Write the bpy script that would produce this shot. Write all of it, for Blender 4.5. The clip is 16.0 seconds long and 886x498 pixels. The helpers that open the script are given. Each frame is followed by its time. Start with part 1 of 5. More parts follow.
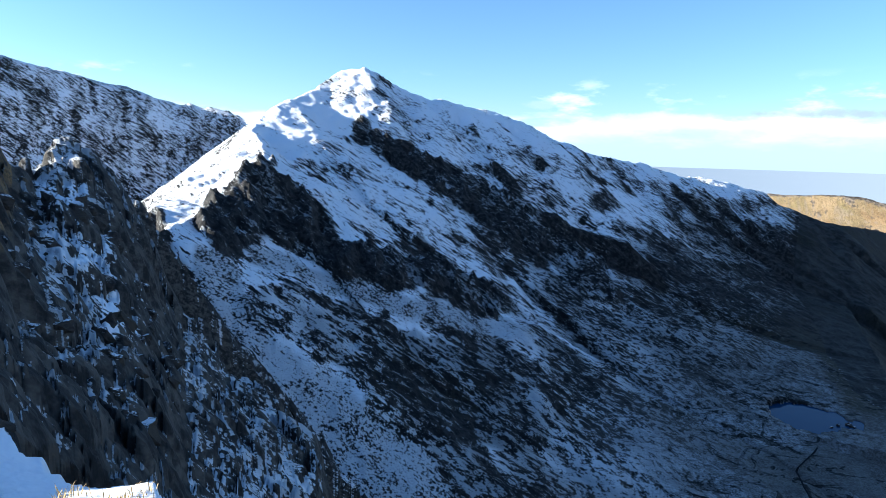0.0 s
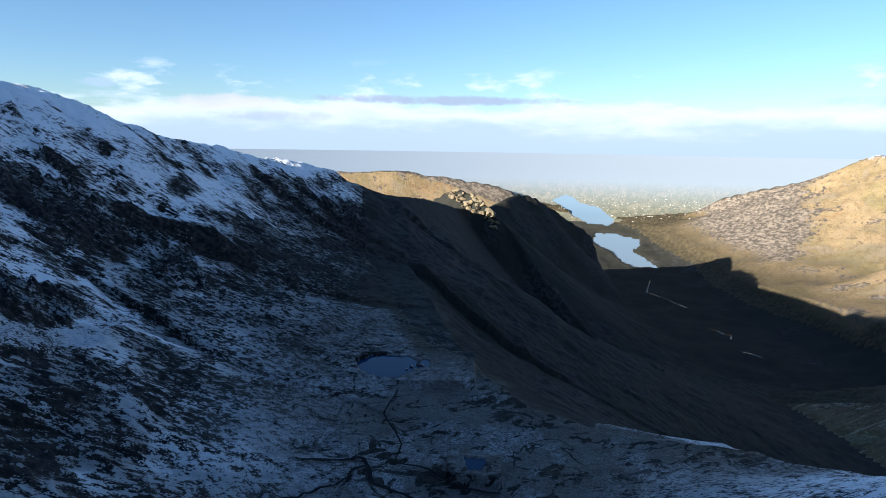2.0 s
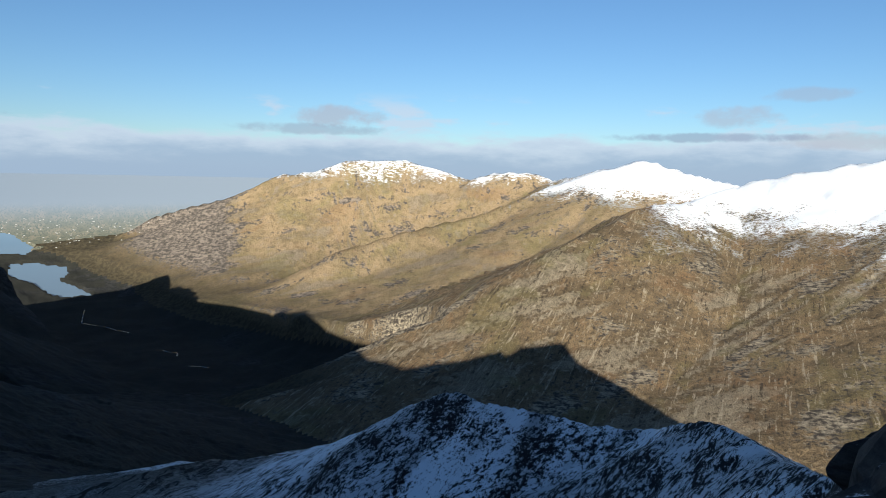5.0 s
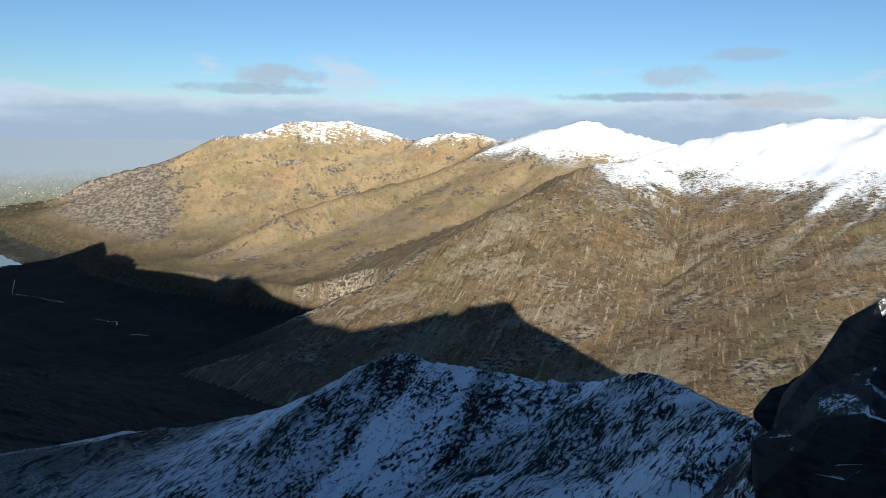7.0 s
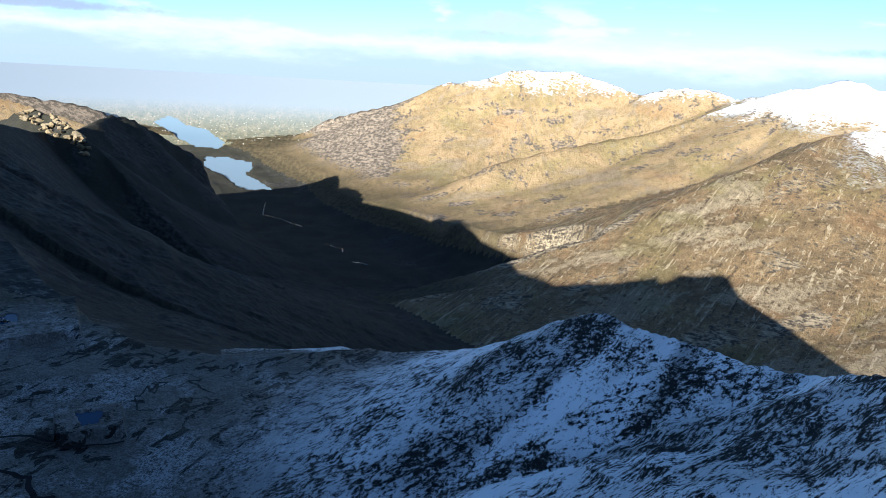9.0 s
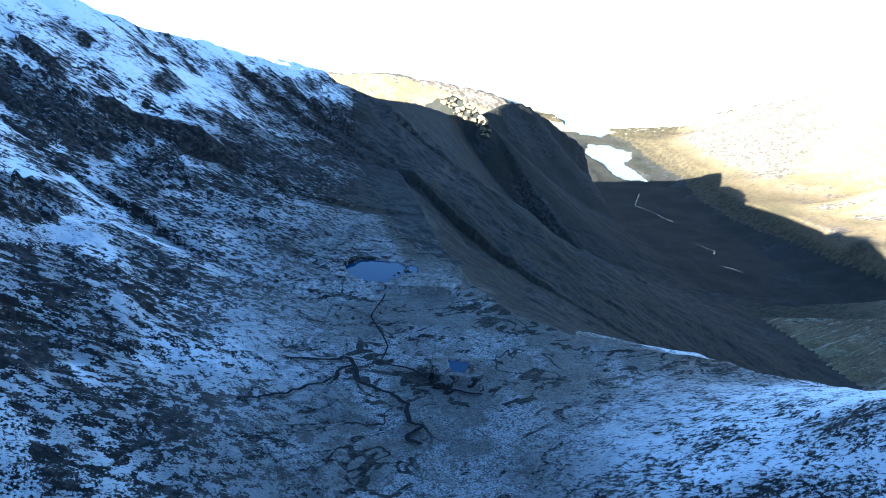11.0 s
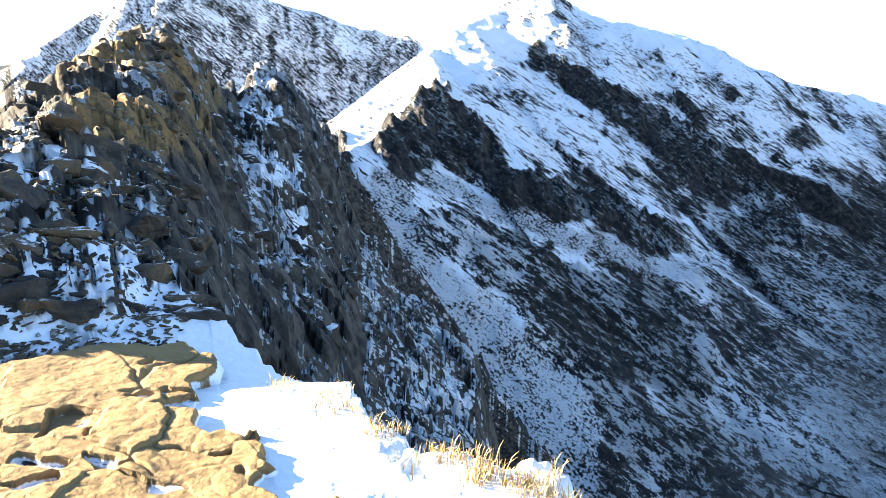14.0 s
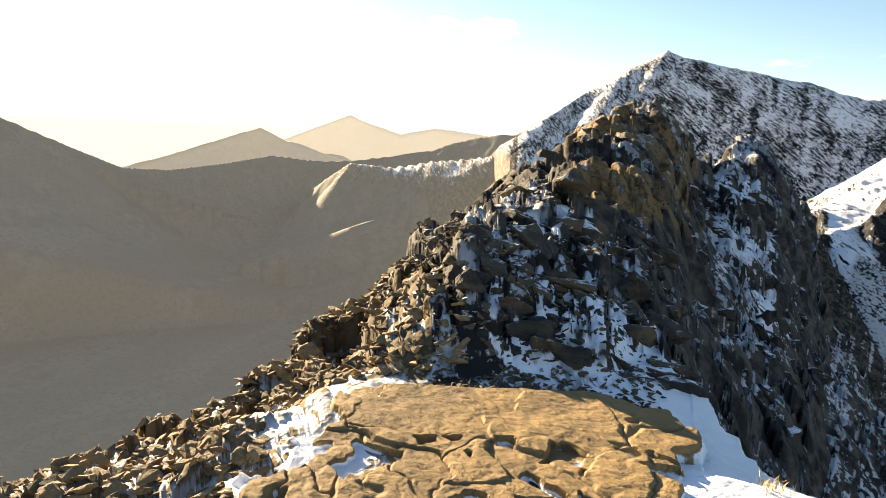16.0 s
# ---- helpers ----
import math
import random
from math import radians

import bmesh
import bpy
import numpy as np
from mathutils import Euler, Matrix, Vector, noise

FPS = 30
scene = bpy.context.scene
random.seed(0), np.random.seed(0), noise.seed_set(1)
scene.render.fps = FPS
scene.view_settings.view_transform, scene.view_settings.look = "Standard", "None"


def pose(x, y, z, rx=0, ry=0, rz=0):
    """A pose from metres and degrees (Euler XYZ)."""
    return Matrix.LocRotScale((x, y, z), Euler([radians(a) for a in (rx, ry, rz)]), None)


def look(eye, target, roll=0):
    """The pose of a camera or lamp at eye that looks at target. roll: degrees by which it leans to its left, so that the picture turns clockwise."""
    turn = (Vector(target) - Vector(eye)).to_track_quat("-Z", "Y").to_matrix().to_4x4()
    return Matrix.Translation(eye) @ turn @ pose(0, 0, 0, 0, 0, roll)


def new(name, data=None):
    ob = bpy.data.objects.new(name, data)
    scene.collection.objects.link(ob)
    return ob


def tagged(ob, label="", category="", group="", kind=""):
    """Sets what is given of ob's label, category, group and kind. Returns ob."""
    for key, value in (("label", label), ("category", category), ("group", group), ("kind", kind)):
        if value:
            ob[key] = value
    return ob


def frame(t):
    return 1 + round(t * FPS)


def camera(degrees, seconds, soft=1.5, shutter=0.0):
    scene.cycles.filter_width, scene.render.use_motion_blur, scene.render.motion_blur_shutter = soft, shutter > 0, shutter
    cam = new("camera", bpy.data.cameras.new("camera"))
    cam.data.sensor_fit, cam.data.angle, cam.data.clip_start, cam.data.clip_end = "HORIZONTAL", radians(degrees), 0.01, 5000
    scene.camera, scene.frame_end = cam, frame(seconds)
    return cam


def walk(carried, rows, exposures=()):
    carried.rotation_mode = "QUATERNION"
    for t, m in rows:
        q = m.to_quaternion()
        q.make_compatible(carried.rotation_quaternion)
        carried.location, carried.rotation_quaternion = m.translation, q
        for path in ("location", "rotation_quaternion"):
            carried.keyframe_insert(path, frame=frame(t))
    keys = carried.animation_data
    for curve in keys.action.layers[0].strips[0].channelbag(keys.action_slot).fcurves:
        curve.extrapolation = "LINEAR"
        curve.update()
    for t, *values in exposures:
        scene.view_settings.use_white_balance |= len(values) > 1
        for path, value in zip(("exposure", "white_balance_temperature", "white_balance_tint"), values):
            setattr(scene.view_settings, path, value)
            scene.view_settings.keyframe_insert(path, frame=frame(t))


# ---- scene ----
FOV = 67.5
EYE, ARM = 1.6, 0.45          # height of the eye; the phone is held at arm's length and turned about the body
cam = camera(FOV, 16.0, soft=0.55)
# seconds, yaw, pitch, lean (degrees)
ROWS = [
    (0.0, 0.00, -8.33, 1.48),
    (0.5, -8.15, -8.64, 1.71),
    (1.0, -17.90, -8.85, 1.74),
    (1.5, -27.24, -9.35, 1.35),
    (2.0, -34.98, -9.12, 0.90),
    (2.5, -42.63, -9.28, 1.16),
    (3.0, -50.46, -9.41, 1.74),
    (3.5, -59.29, -8.07, 2.37),
    (4.0, -65.77, -8.16, 2.79),
    (4.5, -74.66, -7.42, 2.57),
    (5.0, -81.43, -6.52, 1.42),
    (5.2, -83.83, -6.54, 1.29),
    (6.2, -88.50, -8.50, 1.20),
    (7.3, -83.93, -10.47, 1.40),
    (7.5, -81.98, -10.85, 1.89),
    (8.0, -77.89, -12.27, 2.74),
    (8.2, -76.37, -12.78, 3.04),
    (9.2, -65.50, -14.80, 3.30),
    (10.3, -48.50, -16.27, 3.00),
    (10.5, -45.40, -16.95, 3.12),
    (11.0, -36.20, -17.06, 2.86),
    (11.5, -28.70, -16.47, 2.51),
    (12.0, -22.42, -16.33, 2.29),
    (12.5, -12.70, -15.88, 1.93),
    (13.0, -3.95, -15.30, 1.89),
    (13.5, 3.72, -14.99, 1.98),
    (14.0, 14.35, -14.89, 2.06),
    (14.5, 23.52, -14.52, 2.24),
    (15.0, 34.01, -13.46, 2.64),
    (15.5, 44.26, -12.34, 2.54),
    (16.0, 52.97, -10.57, 2.70),
]


def held(yaw, pitch, lean):
    a = radians(yaw)
    return pose(-ARM * math.sin(a), ARM * (math.cos(a) - 1), EYE, 90 + pitch, 0, yaw) @ pose(0, 0, 0, 0, 0, lean)


EXPOSURES = [(0.0, 2.15, 5400, 7), (2.0, 1.8, 5700, 8), (3.5, 1.3, 5750, 8), (5.2, 1.05, 5600, 6), (7.3, 1.05, 5600, 6), (8.2, 1.4, 5600, 7), (10.3, 2.8, 5300, 5), (12.0, 4.05, 5200, 3), (13.5, 3.6, 6100, 8), (14.5, 3.1, 7300, 9), (16.0, 2.25, 7900, 10)]
walk(cam, [(t, held(yaw, pitch, lean)) for t, yaw, pitch, lean in ROWS], EXPOSURES)

# ---- light ----
SUN_AZ, SUN_EL = 89.8, 14.4   # degrees to the left of the first view, and above the horizon
sun_way = Vector((-math.sin(radians(SUN_AZ)) * math.cos(radians(SUN_EL)), math.cos(radians(SUN_AZ)) * math.cos(radians(SUN_EL)), math.sin(radians(SUN_EL))))
sun = new("sun", bpy.data.lights.new("sun", "SUN"))
sun.data.energy, sun.data.angle, sun.data.color = 5.0, radians(0.5), (1.0, 0.86, 0.66)
sun.matrix_world = look(sun_way * 100, (0, 0, 0))


def node(tree, kind, inputs=None, **settings):
    """A node with its settings; inputs are values or sockets."""
    made = tree.nodes.new(kind)
    for key, value in settings.items():
        if key == "operation":
            made.operation = value
        elif key == "blend_type":
            made.blend_type = value
        elif key == "data_type":
            made.data_type = value
        elif key == "attribute_name":
            made.attribute_name = value
        elif key == "noise_dimensions":
            made.noise_dimensions = value
        elif key == "vector_type":
            made.vector_type = value
    for key, value in (inputs or {}).items():
        if isinstance(value, bpy.types.NodeSocket):
            tree.links.new(value, made.inputs[key])
        else:
            made.inputs[key].default_value = value
    return made


def maths(tree, op, a, b=0.0, c=0.0, clamp=False):
    made = node(tree, "ShaderNodeMath", {0: a, 1: b, 2: c}, operation=op)
    made.use_clamp = clamp
    return made.outputs[0]


def ramp(tree, value, low, high, a=0.0, b=1.0):
    made = node(tree, "ShaderNodeMapRange", {"Value": value, "From Min": low, "From Max": high, "To Min": a, "To Max": b})
    made.interpolation_type = "SMOOTHSTEP"
    return made.outputs[0]


def mixed(tree, fac, a, b):
    made = node(tree, "ShaderNodeMix", data_type="RGBA")
    for key, value in (("Factor_Float", fac), ("A_Color", a), ("B_Color", b)):
        socket = next(s for s in made.inputs if s.identifier == key)
        if isinstance(value, bpy.types.NodeSocket):
            tree.links.new(value, socket)
        else:
            socket.default_value = value if key == "Factor_Float" else (*value[:3], 1.0)
    return next(s for s in made.outputs if s.identifier == "Result_Color")


def grain(tree, where, scale, detail=4.0, rough=0.55, distort=0.0):
    return node(tree, "ShaderNodeTexNoise", {"Vector": where, "Scale": scale, "Detail": detail, "Roughness": rough, "Distortion": distort}).outputs["Fac"]


def layered(tree, where, turn, x, y, z):
    """Coordinates turned first and then stretched, for beds that dip."""
    turned = node(tree, "ShaderNodeMapping", {"Vector": where, "Rotation": turn})
    return node(tree, "ShaderNodeMapping", {"Vector": turned.outputs[0], "Scale": (x, y, z)}).outputs[0]


def stretched(tree, where, x, y, z, turn=(0, 0, 0)):
    made = node(tree, "ShaderNodeMapping", {"Vector": where, "Scale": (x, y, z), "Rotation": turn})
    return made.outputs[0]


world = bpy.data.worlds.new("sky")
scene.world = world
world.use_nodes = True
wt = world.node_tree
wt.nodes.clear()
sky = wt.nodes.new("ShaderNodeTexSky")
sky.sky_type, sky.sun_disc, sky.sun_elevation, sky.sun_rotation = "NISHITA", False, radians(SUN_EL), radians(-SUN_AZ)
sky.altitude, sky.air_density, sky.dust_density, sky.ozone_density = 900, 1.0, 0.5, 3.0
way = node(wt, "ShaderNodeTexCoord").outputs["Generated"]
split = node(wt, "ShaderNodeSeparateXYZ", {0: way})
high = split.outputs["Z"]
puffs = grain(wt, stretched(wt, way, 4.0, 4.0, 15.0), 1.7, 6.0, 0.6)
wisps = grain(wt, stretched(wt, way, 3.0, 3.0, 10.0), 2.3, 6.0, 0.55)
edge = maths(wt, "ADD", high, maths(wt, "MULTIPLY", maths(wt, "SUBTRACT", puffs, 0.5), -0.085))
bank = ramp(wt, edge, 0.062, 0.04)
loose = maths(wt, "MULTIPLY", ramp(wt, wisps, 0.55, 0.66), maths(wt, "MULTIPLY", ramp(wt, high, 0.03, 0.06), ramp(wt, high, 0.12, 0.085)))
cover = maths(wt, "MAXIMUM", maths(wt, "MULTIPLY", bank, 0.9), maths(wt, "MULTIPLY", loose, 0.75))
cloud = mixed(wt, ramp(wt, edge, 0.01, 0.05), (3.7, 4.4, 5.3), (6.2, 6.4, 6.7))
shade = mixed(wt, cover, sky.outputs[0], cloud)
azimuth = maths(wt, "MULTIPLY", maths(wt, "ARCTAN2", maths(wt, "MULTIPLY", split.outputs["X"], -1.0), split.outputs["Y"]), 180 / math.pi)
height = maths(wt, "MULTIPLY", maths(wt, "ARCSINE", high), 180 / math.pi)
curls = grain(wt, stretched(wt, way, 9.0, 9.0, 15.0), 2.6, 6.0, 0.62)


def puff(under, bearing, up, wide, tall, tone, dense):
    """One loose cloud over the sky colour so far."""
    u = maths(wt, "DIVIDE", maths(wt, "SUBTRACT", azimuth, bearing), wide)
    v = maths(wt, "DIVIDE", maths(wt, "SUBTRACT", height, up), tall)
    d = maths(wt, "ADD", maths(wt, "ADD", maths(wt, "MULTIPLY", u, u), maths(wt, "MULTIPLY", v, v)), maths(wt, "MULTIPLY", maths(wt, "SUBTRACT", curls, 0.5), 3.0))
    return mixed(wt, ramp(wt, d, 1.2, 0.1, 0.0, dense), under, tone)


for bearing, up, wide, tall, tone, dense in ((-72.2, 4.5, 3.6, 0.95, (4.6, 4.6, 4.9), 0.75), (-70.0, 3.4, 7.0, 0.5, (3.6, 3.9, 4.4), 0.6), (-104.6, 4.9, 3.2, 0.9, (4.6, 4.6, 4.9), 0.6), (-109.8, 6.5, 3.0, 0.6, (4.0, 4.2, 4.7), 0.5),
                                             (-112.3, 3.0, 5.0, 0.7, (5.2, 5.0, 5.0), 0.7), (-103.0, 3.3, 8.0, 0.4, (3.3, 3.7, 4.4), 0.7), (-35.0, 3.5, 12.0, 0.42, (3.0, 3.2, 4.2), 0.8), (-17.5, 2.9, 5.5, 0.7, (5.4, 5.0, 5.0), 0.7),
                                             (-21.0, 2.0, 5.5, 0.55, (3.6, 3.8, 4.8), 0.5), (-7.6, 4.1, 1.4, 0.4, (3.8, 4.4, 5.4), 0.5), (53.6, 8.3, 1.6, 0.5, (9.0, 9.0, 8.6), 0.7), (49.6, 7.9, 2.3, 1.0, (9.0, 9.0, 8.6), 0.85)):
    shade = puff(shade, bearing, up, wide, tall, tone, dense)
back = node(wt, "ShaderNodeBackground", {"Color": shade, "Strength": 0.052})
wt.links.new(back.outputs[0], node(wt, "ShaderNodeOutputWorld").inputs["Surface"])

# ---- materials ----
def material(name):
    made = bpy.data.materials.new(name)
    made.use_nodes = True
    tree = made.node_tree
    tree.nodes.clear()
    bsdf = tree.nodes.new("ShaderNodeBsdfPrincipled")
    tree.links.new(bsdf.outputs[0], tree.nodes.new("ShaderNodeOutputMaterial").inputs["Surface"])
    return made, tree, bsdf


def mountain_material(name, rock_a, rock_b, turf_a, turf_b, dark, fine, bump, scree=0.0, flatness=0.6, runs=0.0, beds=(0.0, -0.62), rag=1.0, boggy=False):
    """Snow over rock and turf: attributes say how much snow and turf a place holds, noise breaks it up.
    runs: how much pale scree lies in lines down the slope."""
    made, tree, bsdf = material(name)
    where = node(tree, "ShaderNodeNewGeometry")
    place, lean = where.outputs["Position"], node(tree, "ShaderNodeSeparateXYZ", {0: where.outputs["Normal"]}).outputs["Z"]
    snow = node(tree, "ShaderNodeAttribute", attribute_name="snow").outputs["Fac"]
    turf = node(tree, "ShaderNodeAttribute", attribute_name="turf").outputs["Fac"]
    rib = node(tree, "ShaderNodeAttribute", attribute_name="rib").outputs["Fac"]
    moor = node(tree, "ShaderNodeAttribute", attribute_name="moor").outputs["Fac"]
    even = node(tree, "ShaderNodeAttribute", attribute_name="even").outputs["Fac"]
    off = lambda value, weight: maths(tree, "MULTIPLY", maths(tree, "SUBTRACT", value, 0.5), weight)
    plus = lambda a, b: maths(tree, "ADD", a, b)
    swung = stretched(tree, place, 1, 1, 1, (0, 0, beds[0]))
    low = node(tree, "ShaderNodeAttribute", attribute_name="low").outputs["Fac"]
    broad = grain(tree, place, 0.005 * fine, 5.0, 0.6)
    mid = grain(tree, place, 0.05 * fine, 4.0, 0.66)
    small = grain(tree, place, 0.2 * fine, 3.0, 0.7)
    streak = grain(tree, layered(tree, swung, (0.0, beds[1], 0.0), 0.012 * fine, 0.022 * fine, 0.075 * fine), 1.0, 5.0, 0.68, 0.2)
    dash = grain(tree, layered(tree, swung, (0.0, beds[1] * 0.9, 0.0), 0.024 * fine, 0.055 * fine, 0.17 * fine), 1.0, 4.0, 0.68, 0.1)
    rock = mixed(tree, ramp(tree, plus(mid, off(streak, 0.8)), 0.36, 0.68), rock_a, rock_b)
    grass = mixed(tree, ramp(tree, plus(broad, maths(tree, "MULTIPLY", rib, 0.25)), 0.35, 0.65), turf_a, turf_b)
    grass = mixed(tree, ramp(tree, plus(rib, off(mid, 1.3)), 0.26, 0.5, 0.0, scree), grass, rock_b)
    grass = mixed(tree, ramp(tree, small, 0.46, 0.62, 0.0, 0.7), grass, dark)
    if scree:
        clumps = grain(tree, place, 0.028 * fine, 6.0, 0.75)
        patch = grain(tree, place, 0.0035 * fine, 5.0, 0.6, 0.6)
        grass = mixed(tree, ramp(tree, patch, 0.52, 0.62, 0.0, 0.32), grass, (0.15, 0.135, 0.05))
        grass = mixed(tree, ramp(tree, patch, 0.44, 0.34, 0.0, 0.3), grass, (0.22, 0.12, 0.055))
        grass = mixed(tree, ramp(tree, clumps, 0.51, 0.60, 0.0, 0.42), grass, dark)
        grass = mixed(tree, ramp(tree, clumps, 0.43, 0.36, 0.0, scree), grass, rock_b)
    if runs:
        line = grain(tree, layered(tree, place, (0.0, 0.0, 0.30), 0.004 * fine, 0.055 * fine, 0.012 * fine), 1.0, 5.0, 0.7, 0.6)
        grass = mixed(tree, ramp(tree, plus(line, off(mid, 0.7)), 0.40, 0.33, 0.0, 0.85), grass, dark)
        grass = mixed(tree, ramp(tree, plus(line, off(clumps, 0.6)), 0.58, 0.66, 0.0, runs), grass, rock_b)
    # low ground darkens: the valley's shade painted into the hills' grass
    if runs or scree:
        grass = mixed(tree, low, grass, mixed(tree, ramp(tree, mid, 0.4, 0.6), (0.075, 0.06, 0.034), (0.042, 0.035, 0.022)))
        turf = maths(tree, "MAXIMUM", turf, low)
    soil = mixed(tree, ramp(tree, plus(turf, off(mid, 1.4)), 0.38, 0.62), rock, grass)
    jitter = plus(plus(off(streak, 1.7), off(dash, 2.3)), plus(off(small, 1.0), off(mid, 1.1)))
    jitter = plus(jitter, off(broad, 1.5))
    jitter = maths(tree, "MULTIPLY", jitter, rag)
    pebbles = grain(tree, place, 0.16 * fine, 2.0, 0.6)
    jitter = plus(maths(tree, "MULTIPLY", jitter, ramp(tree, even, 0.0, 1.0, 1.0, 0.22)), maths(tree, "MULTIPLY", off(pebbles, 1.1), even))
    flat = maths(tree, "MULTIPLY", maths(tree, "SUBTRACT", lean, 0.75), flatness)
    level = plus(plus(plus(snow, flat), jitter), ramp(tree, snow, 0.78, 0.92, 0.0, 1.0))
    white = ramp(tree, level, 0.30 if scree else 0.38, 0.72 if scree else 0.58)
    white = maths(tree, "MULTIPLY", white, ramp(tree, snow, 0.02, 0.15))
    frost = mixed(tree, ramp(tree, snow, 0.22, 0.55), (0.26, 0.265, 0.27), (0.80, 0.82, 0.86))
    frost = mixed(tree, maths(tree, "MULTIPLY", even, 0.75), frost, (0.42, 0.43, 0.45))
    colour = mixed(tree, white, soil, frost)
    if boggy:
        hags = grain(tree, stretched(tree, place, 0.045, 0.075, 0.05), 1.0, 4.0, 0.6, 1.0)
        winding = grain(tree, place, 0.022, 3.0, 0.55, 0.9)
        crack = maths(tree, "MULTIPLY", ramp(tree, maths(tree, "ABSOLUTE", maths(tree, "SUBTRACT", winding, 0.5)), 0.022, 0.009), ramp(tree, grain(tree, place, 0.012, 2.0), 0.46, 0.56))
        sunk = maths(tree, "MAXIMUM", crack, ramp(tree, plus(hags, off(grain(tree, place, 0.010, 2.0), 0.5)), 0.565, 0.60))
        rime = grain(tree, place, 0.75, 3.0, 0.7)
        wet = ramp(tree, plus(grain(tree, place, 0.016, 4.0, 0.6), off(snow, -0.5)), 0.50, 0.62)
        crust = mixed(tree, ramp(tree, plus(rime, off(mid, 0.5)), 0.38, 0.62), (0.07, 0.068, 0.062), (0.31, 0.315, 0.325))
        crust = mixed(tree, maths(tree, "MULTIPLY", wet, 0.75), crust, (0.085, 0.078, 0.066))
        crust = mixed(tree, ramp(tree, snow, 0.30, 0.12), crust, (0.055, 0.05, 0.036))
        crust = mixed(tree, sunk, crust, (0.014, 0.014, 0.013))
        colour = mixed(tree, moor, colour, crust)
    tree.links.new(colour, bsdf.inputs["Base Color"])
    tree.links.new(ramp(tree, white, 0.0, 1.0, 0.92, 0.6), bsdf.inputs["Roughness"])
    bsdf.inputs["Specular IOR Level"].default_value = 0.15
    relief = plus(plus(maths(tree, "MULTIPLY", small, 0.5), mid), maths(tree, "MULTIPLY", white, 0.12))
    bumped = node(tree, "ShaderNodeBump", {"Height": relief, "Strength": bump, "Distance": 6.0 / fine})
    tree.links.new(bumped.outputs[0], bsdf.inputs["Normal"])
    return made


HILL = mountain_material("snowy_mountainside", (0.011, 0.011, 0.012), (0.048, 0.045, 0.042), (0.027, 0.025, 0.019), (0.019, 0.018, 0.014), (0.011, 0.011, 0.009), 3.8, 0.9, boggy=True)
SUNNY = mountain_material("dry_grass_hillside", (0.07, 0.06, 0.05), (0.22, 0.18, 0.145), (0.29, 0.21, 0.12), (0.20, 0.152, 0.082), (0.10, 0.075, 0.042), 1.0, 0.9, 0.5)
BROWN = mountain_material("heather_and_scree_hillside", (0.055, 0.045, 0.036), (0.36, 0.30, 0.21), (0.21, 0.148, 0.08), (0.12, 0.086, 0.048), (0.05, 0.038, 0.025), 1.5, 1.2, 0.5, runs=0.75)
# haze put into the next two: pale even colours here, emission further down
HAZY = mountain_material("hazy_glow_hillside", (0.19, 0.17, 0.14), (0.23, 0.205, 0.17), (0.24, 0.215, 0.175), (0.215, 0.19, 0.155), (0.19, 0.165, 0.135), 0.6, 0.2)
DIM = mountain_material("haze_glow_rock", (0.17, 0.145, 0.11), (0.26, 0.22, 0.17), (0.26, 0.22, 0.165), (0.22, 0.185, 0.14), (0.16, 0.135, 0.10), 2.2, 0.6)
CLOSE = mountain_material("frosted_rock", (0.018, 0.018, 0.018), (0.085, 0.078, 0.068), (0.20, 0.13, 0.06), (0.11, 0.078, 0.042), (0.035, 0.028, 0.02), 30.0, 0.28, 0.0, 1.6)
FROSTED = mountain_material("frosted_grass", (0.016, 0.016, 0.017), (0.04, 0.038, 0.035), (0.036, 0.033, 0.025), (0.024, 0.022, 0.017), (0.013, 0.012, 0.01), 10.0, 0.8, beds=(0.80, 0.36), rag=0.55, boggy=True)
# far darker than the sunny hills' grass: valley shade is put into colour
VALE = mountain_material("shade_darkened_turf", (0.02, 0.02, 0.019), (0.05, 0.049, 0.045), (0.037, 0.036, 0.028), (0.026, 0.026, 0.021), (0.014, 0.014, 0.012), 1.6, 0.7)
# far peaks: haze and low-sun glow are painted, as pale colour and emission
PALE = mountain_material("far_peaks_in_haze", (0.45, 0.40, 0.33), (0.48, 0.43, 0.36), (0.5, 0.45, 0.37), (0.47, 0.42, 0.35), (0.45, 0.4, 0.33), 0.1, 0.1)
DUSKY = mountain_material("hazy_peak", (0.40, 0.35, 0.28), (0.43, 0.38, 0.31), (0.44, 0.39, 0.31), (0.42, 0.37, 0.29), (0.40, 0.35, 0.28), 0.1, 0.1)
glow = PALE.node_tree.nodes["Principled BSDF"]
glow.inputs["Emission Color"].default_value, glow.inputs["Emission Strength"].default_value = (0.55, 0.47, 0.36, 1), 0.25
# emissive ground that paints the bright haze on the southern horizon
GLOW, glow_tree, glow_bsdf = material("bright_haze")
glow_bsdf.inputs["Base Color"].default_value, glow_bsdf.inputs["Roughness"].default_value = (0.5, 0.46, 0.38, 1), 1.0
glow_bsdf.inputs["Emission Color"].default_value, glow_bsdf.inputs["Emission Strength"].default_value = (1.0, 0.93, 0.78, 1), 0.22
# haze painted as a weak glow on the mountain wall and low ridge
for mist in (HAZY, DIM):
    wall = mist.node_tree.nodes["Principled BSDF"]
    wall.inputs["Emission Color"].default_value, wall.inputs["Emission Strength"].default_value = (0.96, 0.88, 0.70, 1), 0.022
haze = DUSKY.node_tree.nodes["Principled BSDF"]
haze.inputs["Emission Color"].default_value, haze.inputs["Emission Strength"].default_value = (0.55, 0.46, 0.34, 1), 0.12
PLAIN, ptree, pb = material("hazy_plain")
pwhere = node(ptree, "ShaderNodeNewGeometry").outputs["Position"]
